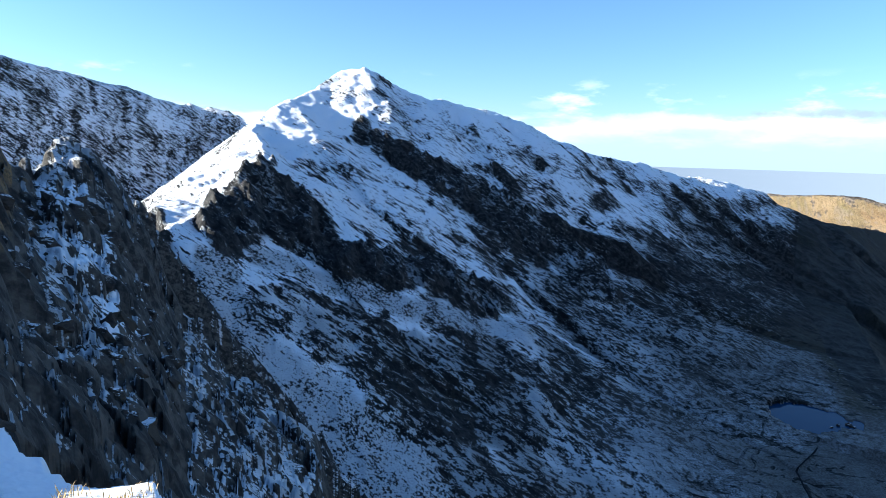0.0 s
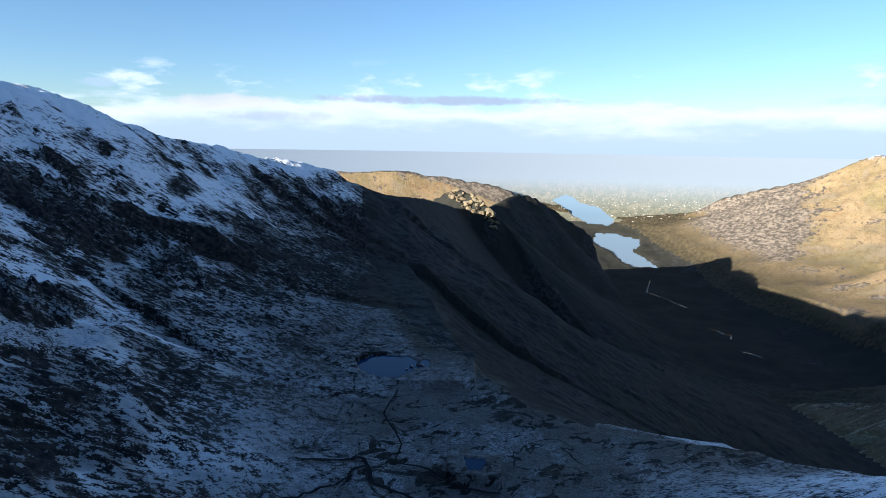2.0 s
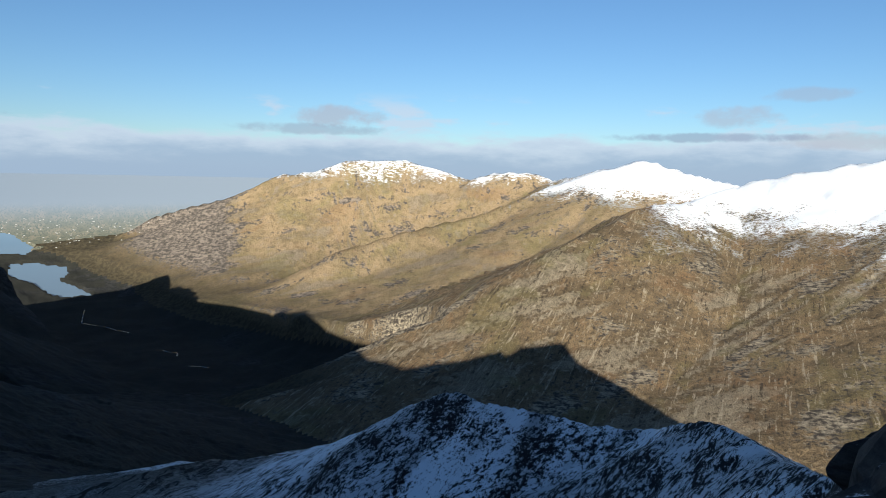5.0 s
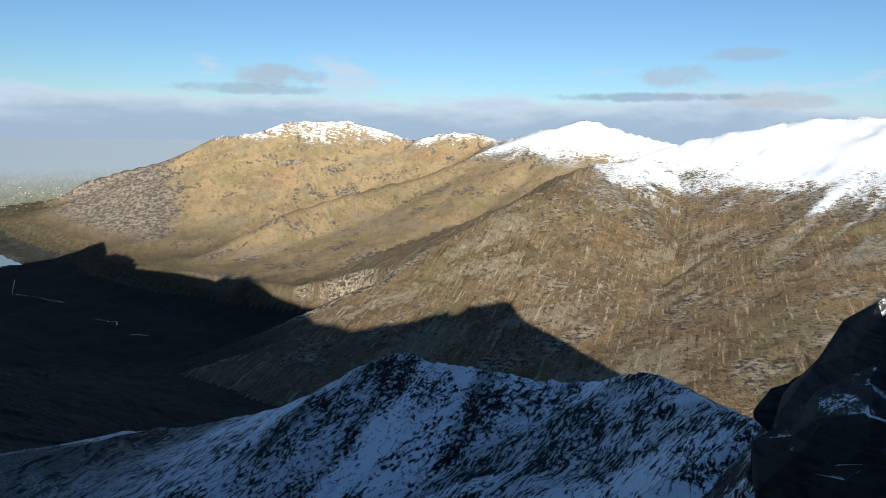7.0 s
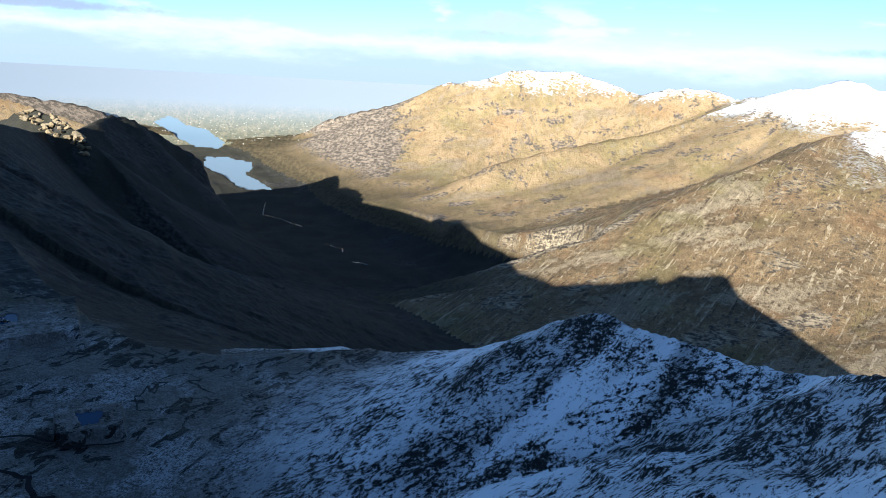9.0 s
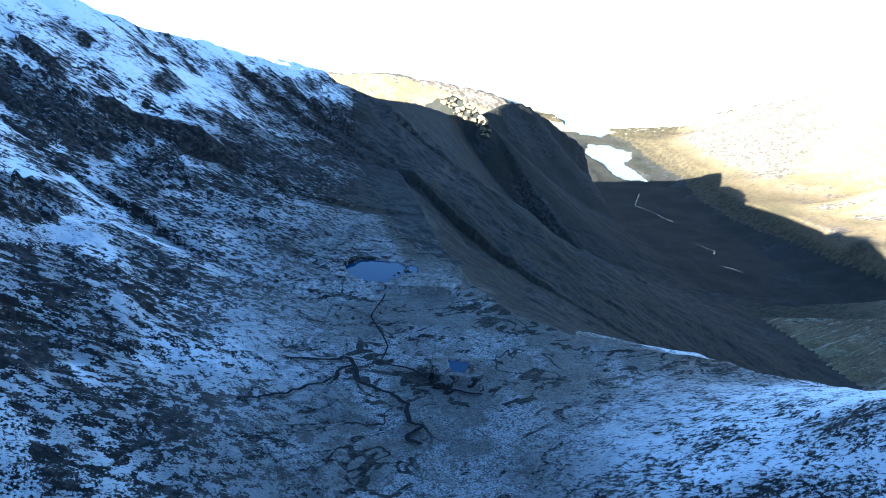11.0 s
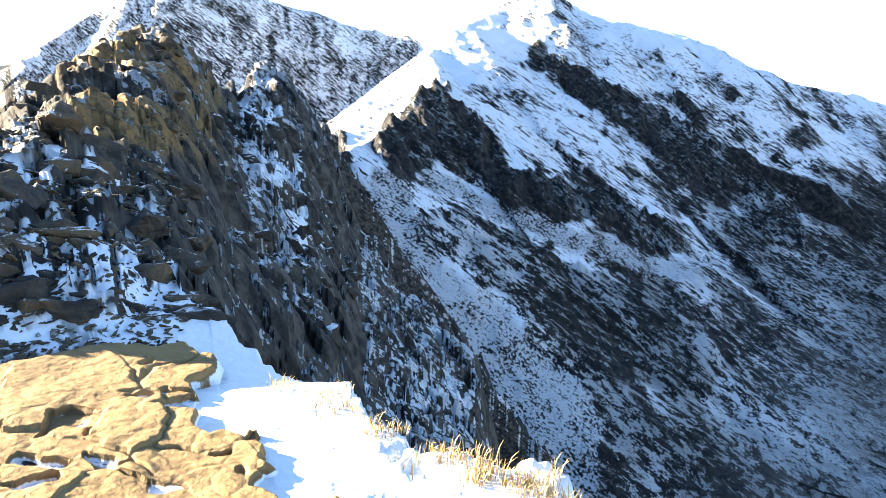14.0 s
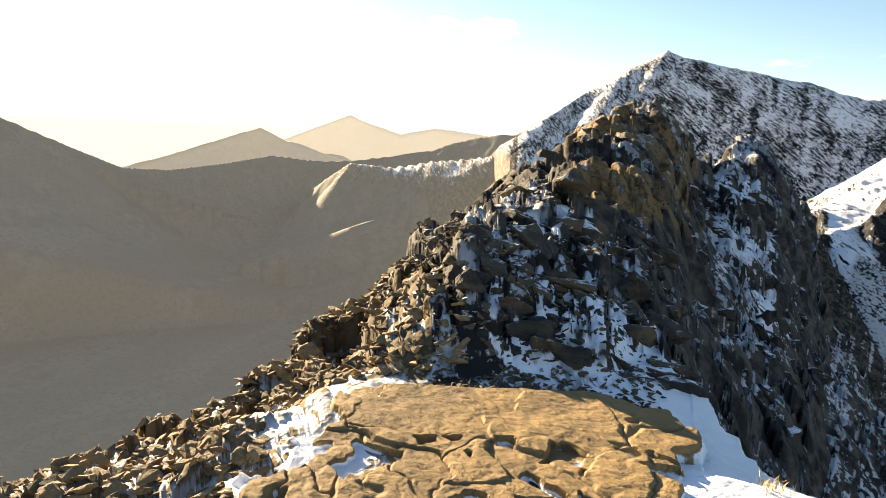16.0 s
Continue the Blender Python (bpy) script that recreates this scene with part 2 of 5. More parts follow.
pmix = mixed(ptree, ramp(ptree, grain(ptree, stretched(ptree, pwhere, 0.02, 0.02, 0.02), 1.0, 5.0, 0.7), 0.4, 0.62), (0.105, 0.105, 0.068), (0.18, 0.155, 0.105))
pmix = mixed(ptree, ramp(ptree, grain(ptree, pwhere, 0.09, 3.0, 0.6), 0.52, 0.6), pmix, (0.06, 0.075, 0.05))
# haze painted on the plain: bluish colour and emission grow with distance
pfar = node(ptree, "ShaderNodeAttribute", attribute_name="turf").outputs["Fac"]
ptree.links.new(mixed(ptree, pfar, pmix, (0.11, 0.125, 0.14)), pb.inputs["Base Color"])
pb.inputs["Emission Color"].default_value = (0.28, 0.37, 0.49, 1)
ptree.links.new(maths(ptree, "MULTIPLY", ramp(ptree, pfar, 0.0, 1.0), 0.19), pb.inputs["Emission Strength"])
pb.inputs["Roughness"].default_value = 1.0


def plain_material(name, colour, rough=0.8, metal=0.0):
    made, tree, bsdf = material(name)
    bsdf.inputs["Base Color"].default_value = (*colour, 1)
    bsdf.inputs["Roughness"].default_value, bsdf.inputs["Metallic"].default_value = rough, metal
    return made


WATER, wtree, wb = material("still_water")
wb.inputs["Base Color"].default_value = (0.012, 0.03, 0.05, 1)
wb.inputs["Roughness"].default_value = 0.06

# far lakes: haze and sky sheen painted in as a pale base colour
BLUE_WATER, wtree, wb = material("haze_pale_lake_water")
wb.inputs["Base Color"].default_value = (0.13, 0.19, 0.26, 1)
wb.inputs["Roughness"].default_value = 0.12
TARN_WATER, wtree, wb = material("deep_blue_tarn_water")
wb.inputs["Base Color"].default_value = (0.011, 0.036, 0.085, 1)
wb.inputs["Roughness"].default_value, wb.inputs["Specular IOR Level"].default_value = 0.05, 0.07

# ---- the shape of the land ----
_rng = np.random.default_rng(7)
_perm = _rng.permutation(4096)
_grad = _rng.uniform(0, 2 * math.pi, 4096)
_gx, _gy = np.cos(_grad), np.sin(_grad)


def perlin(x, y):
    xi, yi = np.floor(x).astype(np.int64), np.floor(y).astype(np.int64)
    fx, fy = x - xi, y - yi
    u, v = fx * fx * fx * (fx * (fx * 6 - 15) + 10), fy * fy * fy * (fy * (fy * 6 - 15) + 10)

    def corner(i, j):
        h = _perm[(_perm[(xi + i) & 4095] + yi + j) & 4095]
        return _gx[h] * (fx - i) + _gy[h] * (fy - j)

    a, b = corner(0, 0), corner(1, 0)
    c, d = corner(0, 1), corner(1, 1)
    return (a + u * (b - a)) + v * ((c + u * (d - c)) - (a + u * (b - a)))


def fbm(x, y, size, octaves=5, gain=0.5, ridged=False):
    total, amp, k = 0.0, 1.0, 1.0 / size
    for o in range(octaves):
        n = perlin(x * k + 17.3 * o, y * k - 9.1 * o) * 1.5
        total = total + amp * ((1 - 2 * np.abs(n)) if ridged else n)
        amp, k = amp * gain, k * 2.03
    return total


def ray_point(az, el, dist):
    """A crest point by its bearing to the left of the first view, its height angle from the eye and its distance."""
    a = radians(az)
    return (-dist * math.sin(a), dist * math.cos(a), EYE + dist * math.tan(radians(el)))


RIDGES = []


def ridge(group, left, right, roughness, points):
    """A crest: steepness to its left and right (walking along it), roughness, and points (bearing, height angle, distance)."""
    RIDGES.append((group, left, right, roughness, points))


ridge("snow_mountain", 0.75, 0.75, 1.0, [(7.2, 6.75, 1080), (5.1, 5.6, 1095), (1.5, 4.5, 1105), (-1.9, 3.85, 1110), (-5.3, 2.95, 1115), (-8.2, 1.8, 1125), (-10.1, 0.8, 1130), (-12.9, -0.15, 1150), (-16.1, -0.6, 1190), (-19.2, -1.3, 1230), (-23.5, -1.95, 1280), (-25.6, -2.4, 1310), (-27.2, -3.3, 1325), (-28.0, -4.1, 1330)])
ridge("snow_mountain", 0.7, 0.8, 0.8, [(7.2, 6.75, 1080), (7.5, 4.0, 985), (8.4, 0.95, 870), (10.7, 0.4, 770), (12.8, -1.5, 690), (14.6, -1.0, 625), (16.4, -1.3, 600), (18.2, -3.6, 545), (20.4, -5.3, 490), (23.0, -6.6, 420)])
ridge("snow_mountain", 2.3, 0.9, 1.0, [(20.4, -5.3, 480), (23.9, -7.0, 400), (25.0, -7.2, 200), (24.8, -5.6, 100)])
ridge("snow_mountain", (0.4, 70, 1.0), (2.4, 40, 0.6), 1.0, [(7.7, 3.0, 960), (3.3, -0.1, 910), (-2.1, -2.9, 870), (-10.9, -5.9, 840), (-13.4, -8.7, 810), (-15.8, -13.0, 780)])
ridge("snow_mountain", (0.4, 70, 1.0), (2.4, 30, 0.62), 1.0, [(15.0, -1.1, 620), (12.7, -3.7, 640), (9.0, -6.4, 660), (4.0, -8.6, 690), (-0.8, -11.0, 720), (-5.6, -13.9, 740)])
ridge("low_ridge", 0.8, 1.3, 0.35, [(66.5, -8.5, 2080), (63.3, -5.0, 1990), (61.2, -3.6, 1940), (57.4, -3.7, 1850), (54.5, -3.1, 1790), (51.1, -2.7, 1720), (49.1, -2.4, 1670), (46.9, -0.3, 1630), (44.7, 1.3, 1610)])
ridge("summit", 0.8, 1.25, 0.6, [(44.7, 1.3, 1610), (43.3, 1.2, 1590), (40.7, 3.2, 1595), (39.0, 4.8, 1600), (35.7, 6.75, 1620), (33.5, 5.9, 1630), (30.7, 5.5, 1640), (28.6, 5.1, 1640), (24.7, 4.1, 1630), (22.3, 3.4, 1615), (18.1, 2.95, 1570), (16.3, 2.2, 1530), (12.5, 3.2, 1380), (9.1, 5.2, 1200)])
ridge("dark_ridge", 0.6, 1.15, 0.3, [(-27.7, -4.1, 1330), (-31.0, -4.6, 1560), (-33.3, -4.8, 1800), (-36.0, -5.6, 2300), (-38.5, -5.9, 2560), (-40.2, -4.9, 2700), (-41.4, -4.35, 2850), (-42.8, -4.6, 2900)])
ridge("dark_ridge", 0.9, 1.2, 0.6, [(-34.6, -4.75, 2520), (-35.4, -4.35, 2500), (-36.1, -4.1, 2460), (-37.3, -4.6, 2410), (-38.5, -5.5, 2350), (-39.7, -6.5, 2300)])
ridge("dark_ridge", 0.6, 1.8, 0.3, [(-42.8, -4.6, 2900), (-43.9, -5.3, 2950), (-45.9, -6.6, 3000), (-47.8, -8.0, 3050), (-48.8, -9.8, 3080)])
ridge("frosted_spur", 0.7, 0.6, 0.5, [(-62.0, -24.6, 480), (-71.0, -22.4, 430), (-75.8, -20.1, 385), (-81.9, -17.9, 345), (-84.5, -18.3, 335), (-89.0, -19.1, 315), (-95.0, -19.6, 300), (-100.4, -19.2, 285), (-105.0, -18.6, 265), (-108.7, -20.0, 235), (-113.8, -21.2, 200)])
ridge("frosted_spur", 1.6, 1.6, 0.5, [(-113.8, -21.2, 200), (-122.0, -18.0, 120), (-130.0, -8.0, 60)])
ridge("far_hill", 0.45, 0.5, 0.5, [(-58.0, -3.7, 7400), (-63.7, -2.4, 6700), (-67.9, -0.45, 6400), (-70.3, -0.15, 6250), (-73.0, 0.75, 6200), (-76.7, 1.1, 6150), (-79.6, 0.7, 6050), (-83.4, -0.5, 5900), (-85.9, 0.1, 5700), (-89.0, 0.15, 5500), (-90.7, -0.5, 5300), (-94.4, 0.5, 4700)])
ridge("white_hill", 0.6, 0.5, 0.4, [(-67.5, -10.3, 3700), (-73.0, -6.7, 3800), (-79.7, -4.7, 4000), (-84.5, -3.6, 4200), (-90.7, -0.9, 4500), (-94.4, 0.5, 4500), (-97.9, 1.5, 4400), (-101.2, 0.4, 4250), (-105.0, -0.4, 3900)])
ridge("broad_hill", 0.6, 0.5, 0.7, [(-92.4, -5.5, 2400), (-95.6, -4.2, 2500), (-97.8, -2.7, 2700), (-102.2, -1.9, 2950), (-105.0, -0.5, 3250), (-107.1, 0.1, 3300), (-111.0, 0.7, 3250), (-114.5, 1.6, 3300), (-117.0, 1.7, 3300), (-126.0, 2.0, 3100), (-140.0, 1.0, 3000), (-170.0, -3.0, 3000)])
ridge("brown_hill", 0.3, 0.5, 0.5, [(-20.0, -2.6, 7500), (-26.9, -2.6, 7000), (-30.8, -2.4, 7000), (-35.6, -3.0, 7200), (-39.5, -3.6, 7600)])
# past bearing 90 it is unseen, and raised there to shade the basin
ridge("hazy_ridge", 0.6, 0.95, 0.12, [(130.0, -2.0, 2600), (110.0, 3.5, 2100), (94.0, 3.0, 1950), (90.5, 0.7, 1950), (86.7, -0.9, 1950), (83.3, -2.5, 1970), (79.0, -4.4, 2050), (75.6, -4.5, 2120), (71.3, -3.9, 2220), (67.7, -3.2, 2300), (64.0, -3.5, 2350), (61.2, -3.4, 2370), (57.4, -2.8, 2400), (54.5, -2.3, 2400), (53.1, -1.7, 2390), (50.7, -1.0, 2360), (48.5, -0.6, 2320), (45.5, -0.6, 2300)])
ridge("pale_peak", 0.55, 0.55, 0.3, [(84.0, -6.0, 6000), (79.0, -4.4, 6000), (74.3, -2.9, 6000), (70.5, -1.6, 6000), (68.6, -0.9, 6000), (67.7, -1.5, 6050), (65.5, -2.1, 6100), (62.0, -3.0, 6200), (58.0, -4.2, 6300)])
ridge("pale_peaks", 0.55, 0.55, 0.3, [(72.0, -4.2, 9000), (68.0, -2.6, 9000), (65.5, -1.2, 9000), (63.0, -0.2, 9000), (61.3, 0.5, 9000), (59.9, -0.1, 9000), (57.0, -0.9, 9000), (54.1, -0.3, 9000), (49.8, -0.7, 9000), (46.0, -1.2, 9000)])
ridge("crest", (0.75, 14, 1.5), 1.9, 0.35, [(-155.0, 3.0, 60), (-152.0, -2.0, 15), (180.0, -40.0, 1.9), (41.0, -22.0, 4.0), (41.0, -6.6, 12.0), (38.5, 1.0, 34.0), (37.3, 2.4, 55.0), (33.5, -0.5, 62.0), (28.5, -0.7, 76.0), (26.2, -2.6, 84.0), (24.8, -5.6, 100.0)])
GROUPS = ["ground"] + list(dict.fromkeys(r[0] for r in RIDGES)) + ["glow", "plain"]


# the sunlit face between the arete and the shoulder behind it: triangles of crest points
ARETE = [(7.2, 6.75, 1080), (7.5, 4.0, 985), (8.4, 0.95, 870), (10.7, 0.4, 770), (12.8, -1.5, 690), (14.6, -1.0, 625), (16.4, -1.3, 600), (18.2, -3.6, 545), (20.4, -5.3, 490), (23.0, -6.6, 420)]
SHOULDER = [(7.2, 6.75, 1080), (9.1, 6.35, 1075), (10.9, 5.2, 1040), (13.2, 3.9, 960), (15.4, 2.8, 890), (16.3, 2.0, 840), (18.1, 0.1, 760), (20.3, -1.8, 680), (22.9, -4.0, 590), (24.4, -4.9, 500)]
FACES = [t for k in range(9) for t in ((ARETE[k], ARETE[k + 1], SHOULDER[k + 1]), (ARETE[k], SHOULDER[k + 1], SHOULDER[k]))]
ridge("snow_mountain", 0.9, 0.9, 0.2, [(q[0], q[1] - 0.1, q[2]) for q in SHOULDER])
VALLEY = [(-46.0, 7500), (-49.0, 6300), (-50.4, 5200), (-52.4, 4600), (-53.2, 3900), (-56.5, 3300), (-61.0, 2750), (-68.5, 2250)]


def polar_xy(az, d):
    return -d * math.sin(radians(az)), d * math.cos(radians(az))


def floor_level(az, r):
    """Valley floors: the hanging corrie to the north, the pass below it, the basin to the south."""
    lip = np.interp(az, [-130, -113, -100, -82, -71, -62, -54, -48, -43, -39, -36, -33, -30, -27], [190, 210, 290, 350, 440, 485, 492, 505, 530, 590, 700, 950, 1300, 1700])
    valley = np.interp(az, [-180, -130, -110, -90, -75, -60, -50, -30], [-520, -540, -600, -680, -740, -790, -798, -798])
    corrie = -216 - 0.016 * np.maximum(0, 600 - r) + np.where(az > -20, 0.05 * np.maximum(0, r - 700), 0)
    north = np.maximum(valley, corrie - np.interp(az, [-62, -40], [0.75, 0.48]) * np.maximum(0, r - lip))
    south = np.full_like(r, -440.0) - 0.05 * np.maximum(0, r - 2500)
    k = np.clip((az - 18) / 10, 0, 1)
    k = np.where(az < -130, np.clip((-130 - az) / 40, 0, 1), k)
    return np.maximum(-805, north * (1 - k) + south * k)


def tail(u):
    """How a slope runs out on the valley floor: 1 at the crest, 0 far below it."""
    return np.exp(-u - 0.5 * u * u)


def profile(fall, dist, cliff=1.0):
    """The drop at a distance from a crest: an even slope, or a gentle shelf that breaks into a steep one."""
    if isinstance(fall, tuple):
        return fall[0] * np.minimum(dist, fall[1] * cliff) + fall[2] * np.maximum(dist - fall[1] * cliff, 0)
    return fall * dist


def land(x, y):
    """Height of the land, the index of the group that shapes it, and how far below its crest it lies."""
    az, r = np.degrees(np.arctan2(-x, y)), np.hypot(x, y)
    base = floor_level(az, r)
    best = base.copy()
    who = np.zeros(x.shape, np.int32)
    rough = np.full(x.shape, 0.15)
    rib = np.zeros(x.shape)
    bend = 9.0 * np.clip((r - 350) / 150, 0, 1)
    bent_x, bent_y = (x + bend * fbm(x, y, 130, 4), y + bend * fbm(x + 700, y, 130, 4)) if r.max() > 350 else (x, y)
    broken = np.clip(0.9 + 1.5 * fbm(x, y, 110, 4), 0.25, 2.0)
    for group, left, right, crag, points in RIDGES:
        p = np.array([ray_point(*q) for q in points])
        scale = 1.0 if group != "crest" else 0.1
        far = 2.2 if np.mean([q[2] for q in points]) > 2000 else 1.0
        wx, wy = (bent_x, bent_y) if group == "snow_mountain" else (x, y)
        blunt = isinstance(right, tuple) and right[0] > 2
        cliff = broken if blunt else 1.0
        z = np.full(x.shape, -1e9)
        gap, along, rise, high = np.zeros(x.shape), np.zeros(x.shape), np.zeros(x.shape), np.ones(x.shape)
        run = 0.0
        for a, b in zip(p[:-1], p[1:]):
            d = b[:2] - a[:2]
            n = float(np.hypot(*d))
            t = np.clip(((wx - a[0]) * d[0] + (wy - a[1]) * d[1]) / (n * n), 0, 1)
            dx, dy = wx - a[0] - t * d[0], wy - a[1] - t * d[1]
            dist, leftward = np.hypot(dx, dy), d[0] * dy - d[1] * dx > 0
            if group == "crest":
                dist = np.maximum(0, dist - np.where(leftward, 2.6 * np.clip(1 - (run + t * n - 61.8) / 3.5, 0, 1), 1.7 * np.clip(1 - (run + t * n - 63) / 4.5, 0, 1)))
            fall = np.where(leftward, profile(left, dist), profile(right, dist, cliff))
            depth = np.maximum(a[2] + t * (b[2] - a[2]) - base, 1.0)
            drop = base + depth * tail(fall / depth)
            hit = drop > z
            z, gap, along, rise, high = np.where(hit, drop, z), np.where(hit, dist, gap), np.where(hit, run + t * n, along), np.where(hit, fall, rise), np.where(hit, depth, high)
            run += n
        on = np.nonzero((high > 1.0) & (z + 60 > best))
        if not len(on[0]):
            continue
        al, ga, ri, hi, lo = along[on], gap[on], rise[on], high[on], base[on]
        ribs = fbm(al, ga * 0.05, 75 * scale * far, 5, 0.55, True)
        ri = np.maximum(0, ri - np.minimum(0.22 * ri, (22 if far < 2 else 12) * scale) * crag * ribs)
        top = lo + hi * tail(ri / hi)
        won = top > best[on]
        on = tuple(k[won] for k in on)
        top, lo, al, ga = top[won], lo[won], al[won], ga[won]
        best[on] = top
        who[on] = np.where(top - lo > 14, GROUPS.index(group), who[on])
        rough[on] = np.clip(0.15 + crag * np.clip((top - lo) / 80, 0, 1), 0, 1.2)
        rib[on] = fbm(al + 0.22 * (x[on] + 0.6 * y[on]), ga * (0.14 if far < 2 else 0.09), (30 if far < 2 else 22) * scale * far, 4, 0.65)
    for a, b, c in FACES:
        a, b, c = (np.array(ray_point(*q)) for q in (a, b, c))
        area = (b[0] - a[0]) * (c[1] - a[1]) - (c[0] - a[0]) * (b[1] - a[1])
        if abs(area) < 1:
            continue
        u = ((bent_x - a[0]) * (c[1] - a[1]) - (c[0] - a[0]) * (bent_y - a[1])) / area
        v = ((b[0] - a[0]) * (bent_y - a[1]) - (bent_x - a[0]) * (b[1] - a[1])) / area
        top = a[2] + u * (b[2] - a[2]) + v * (c[2] - a[2])
        on = np.nonzero((u > -0.002) & (v > -0.002) & (u + v < 1.002) & (top > best))
        best[on], who[on], rough[on] = top[on], GROUPS.index("snow_mountain"), 0.7
        rib[on] = 0.6 * fbm(x[on], y[on], 40, 4, 0.6)
    over = np.maximum(best - base, 0)
    for spare, reach, where in ((24.0, 95.0, np.clip((base + 310) / 75, 0, 1) * (base > -310)), (170.0, 330.0, np.exp(-((az + 51) / 9) ** 4) * np.clip((r - 3600) / 700, 0, 1))):
        best = best - where * (r > 150) * spare * (1 - np.exp(-over / spare)) * np.exp(-(over / reach) ** 2)
    away = np.full(x.shape, 1e9)
    for (a0, d0), (a1, d1) in zip(VALLEY[:-1], VALLEY[1:]):
        p, q = np.array(polar_xy(a0, d0)), np.array(polar_xy(a1, d1))
        t = np.clip(((x - p[0]) * (q - p)[0] + (y - p[1]) * (q - p)[1]) / np.sum((q - p) ** 2), 0, 1)
        away = np.minimum(away, np.hypot(x - p[0] - t * (q - p)[0], y - p[1] - t * (q - p)[1]))
    bed = -795 + 0.25 * np.maximum(0, away - 240) + 0.013 * np.maximum(0, away - 380) ** 2 + 3.0 * fbm(x, y, 300, 3)
    best = np.where(r > 2100, np.minimum(best, bed), best)
    who = np.where(best - base < 12, 0, who)
    rocky = (az > 47.5) & (az < 66) & (r > 1400) & (r < 2080) & ((who == GROUPS.index("summit")) | (who == GROUPS.index("low_ridge")))
    who = np.where(rocky, GROUPS.index("low_ridge"), who)
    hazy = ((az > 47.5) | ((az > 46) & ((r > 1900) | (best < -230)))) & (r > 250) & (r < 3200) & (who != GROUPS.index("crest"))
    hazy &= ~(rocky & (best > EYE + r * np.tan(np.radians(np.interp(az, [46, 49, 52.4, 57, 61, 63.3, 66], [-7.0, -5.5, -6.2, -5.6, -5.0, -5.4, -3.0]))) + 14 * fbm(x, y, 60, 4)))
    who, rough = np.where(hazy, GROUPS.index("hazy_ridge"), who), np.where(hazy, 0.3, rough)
    return best, who, rough, base, az, r, rib


# the near crest: bearing, distance and height angle of its skyline, and the height angle at its foot
SKYLINE = [(0.0, 14, -56.0), (4.0, 20, -46.0), (7.0, 28, -36.0), (9.5, 34, -28.7), (11.0, 40, -24.0), (14.1, 46, -21.3), (17.5, 52, -18.3), (21.8, 60, -13.5), (23.3, 64, -9.3), (24.7, 66, -5.2), (26.5, 64, -2.3), (28.5, 62, -0.7), (30.3, 60, -1.1), (31.6, 56, -2.7),
           (33.2, 50, -2.2), (33.9, 48, -0.3), (34.9, 46, 1.1), (37.2, 42, 2.2), (40.9, 36, 0.5), (44.4, 30, -2.0), (47.6, 24, -4.0), (52.8, 16, -7.7), (57.1, 11.5, -9.9), (60.0, 9.5, -12.8), (62.4, 8.2, -15.0), (64.0, 7.6, -16.2), (67.7, 6.6, -18.2),
           (70.6, 5.9, -19.9), (74.3, 5.4, -21.7), (80.5, 4.9, -23.5), (88.3, 4.6, -24.9), (104.0, 4.4, -26.0)]


def facets(u, v, seed):
    """Broken rock: flat tilted faces, one to a cell, and how near a place is to the joint between two."""
    iu, iv = np.floor(u).astype(np.int64), np.floor(v).astype(np.int64)

    def chance(a, b, k):
        n = (a * 374761393 + b * 668265263 + (seed * 7 + k) * 974711) & 0x7fffffff
        n = ((n ^ (n >> 13)) * 1274126177) & 0x7fffffff
        return ((n ^ (n >> 16)) & 0xffff) / 65535.0

    d1, d2, face = np.full(u.shape, 9.0), np.full(u.shape, 9.0), np.zeros(u.shape)
    for a in (-1, 0, 1):
        for b in (-1, 0, 1):
            ca, cb = iu + a, iv + b
            du, dv = u - ca - 0.15 - 0.7 * chance(ca, cb, 1), v - cb - 0.15 - 0.7 * chance(ca, cb, 2)
            d = np.hypot(du, dv)
            tilt = (chance(ca, cb, 3) - 0.5) * 1.3 * du + (chance(ca, cb, 4) - 0.65) * 1.3 * dv + chance(ca, cb, 5) * 0.9 - 0.45
            near = d < d1
            d2 = np.where(near, d1, np.minimum(d2, d))
            face, d1 = np.where(near, tilt, face), np.where(near, d, d1)
    return face, np.clip(1 - (d2 - d1) / 0.22, 0, 1)


def crest_relief(x, y, az, r):
    """The blocks of the near crest in metres, and how deep in a joint a place lies."""
    q, s = np.radians(az), np.log(np.maximum(r, 0.5))
    warp, bend = 0.05 * fbm(q * 20, s * 20, 3.0, 3), 0.05 * fbm(q * 20 + 40, s * 20, 3.0, 3)
    big, joint_a = facets((q + warp * 0.3) * 10, (s + bend) * 5.5, 1)
    mid, joint_b = facets((q + warp * 0.2) * 26 + 0.4 * s, (s + bend * 0.5) * 14, 2)
    small, joint_c = facets(q * 62 + s, s * 34, 3)
    rise = 0.042 * big + 0.026 * mid + 0.008 * small - 0.010 * joint_a - 0.008 * joint_b - 0.003 * joint_c
    hollow = -0.9 * mid - 0.6 * big - 0.4 * small + 0.5 * joint_b + 0.3 * joint_c
    return r * rise * np.interp(r, [6, 20], [1.0, 0.7]), hollow


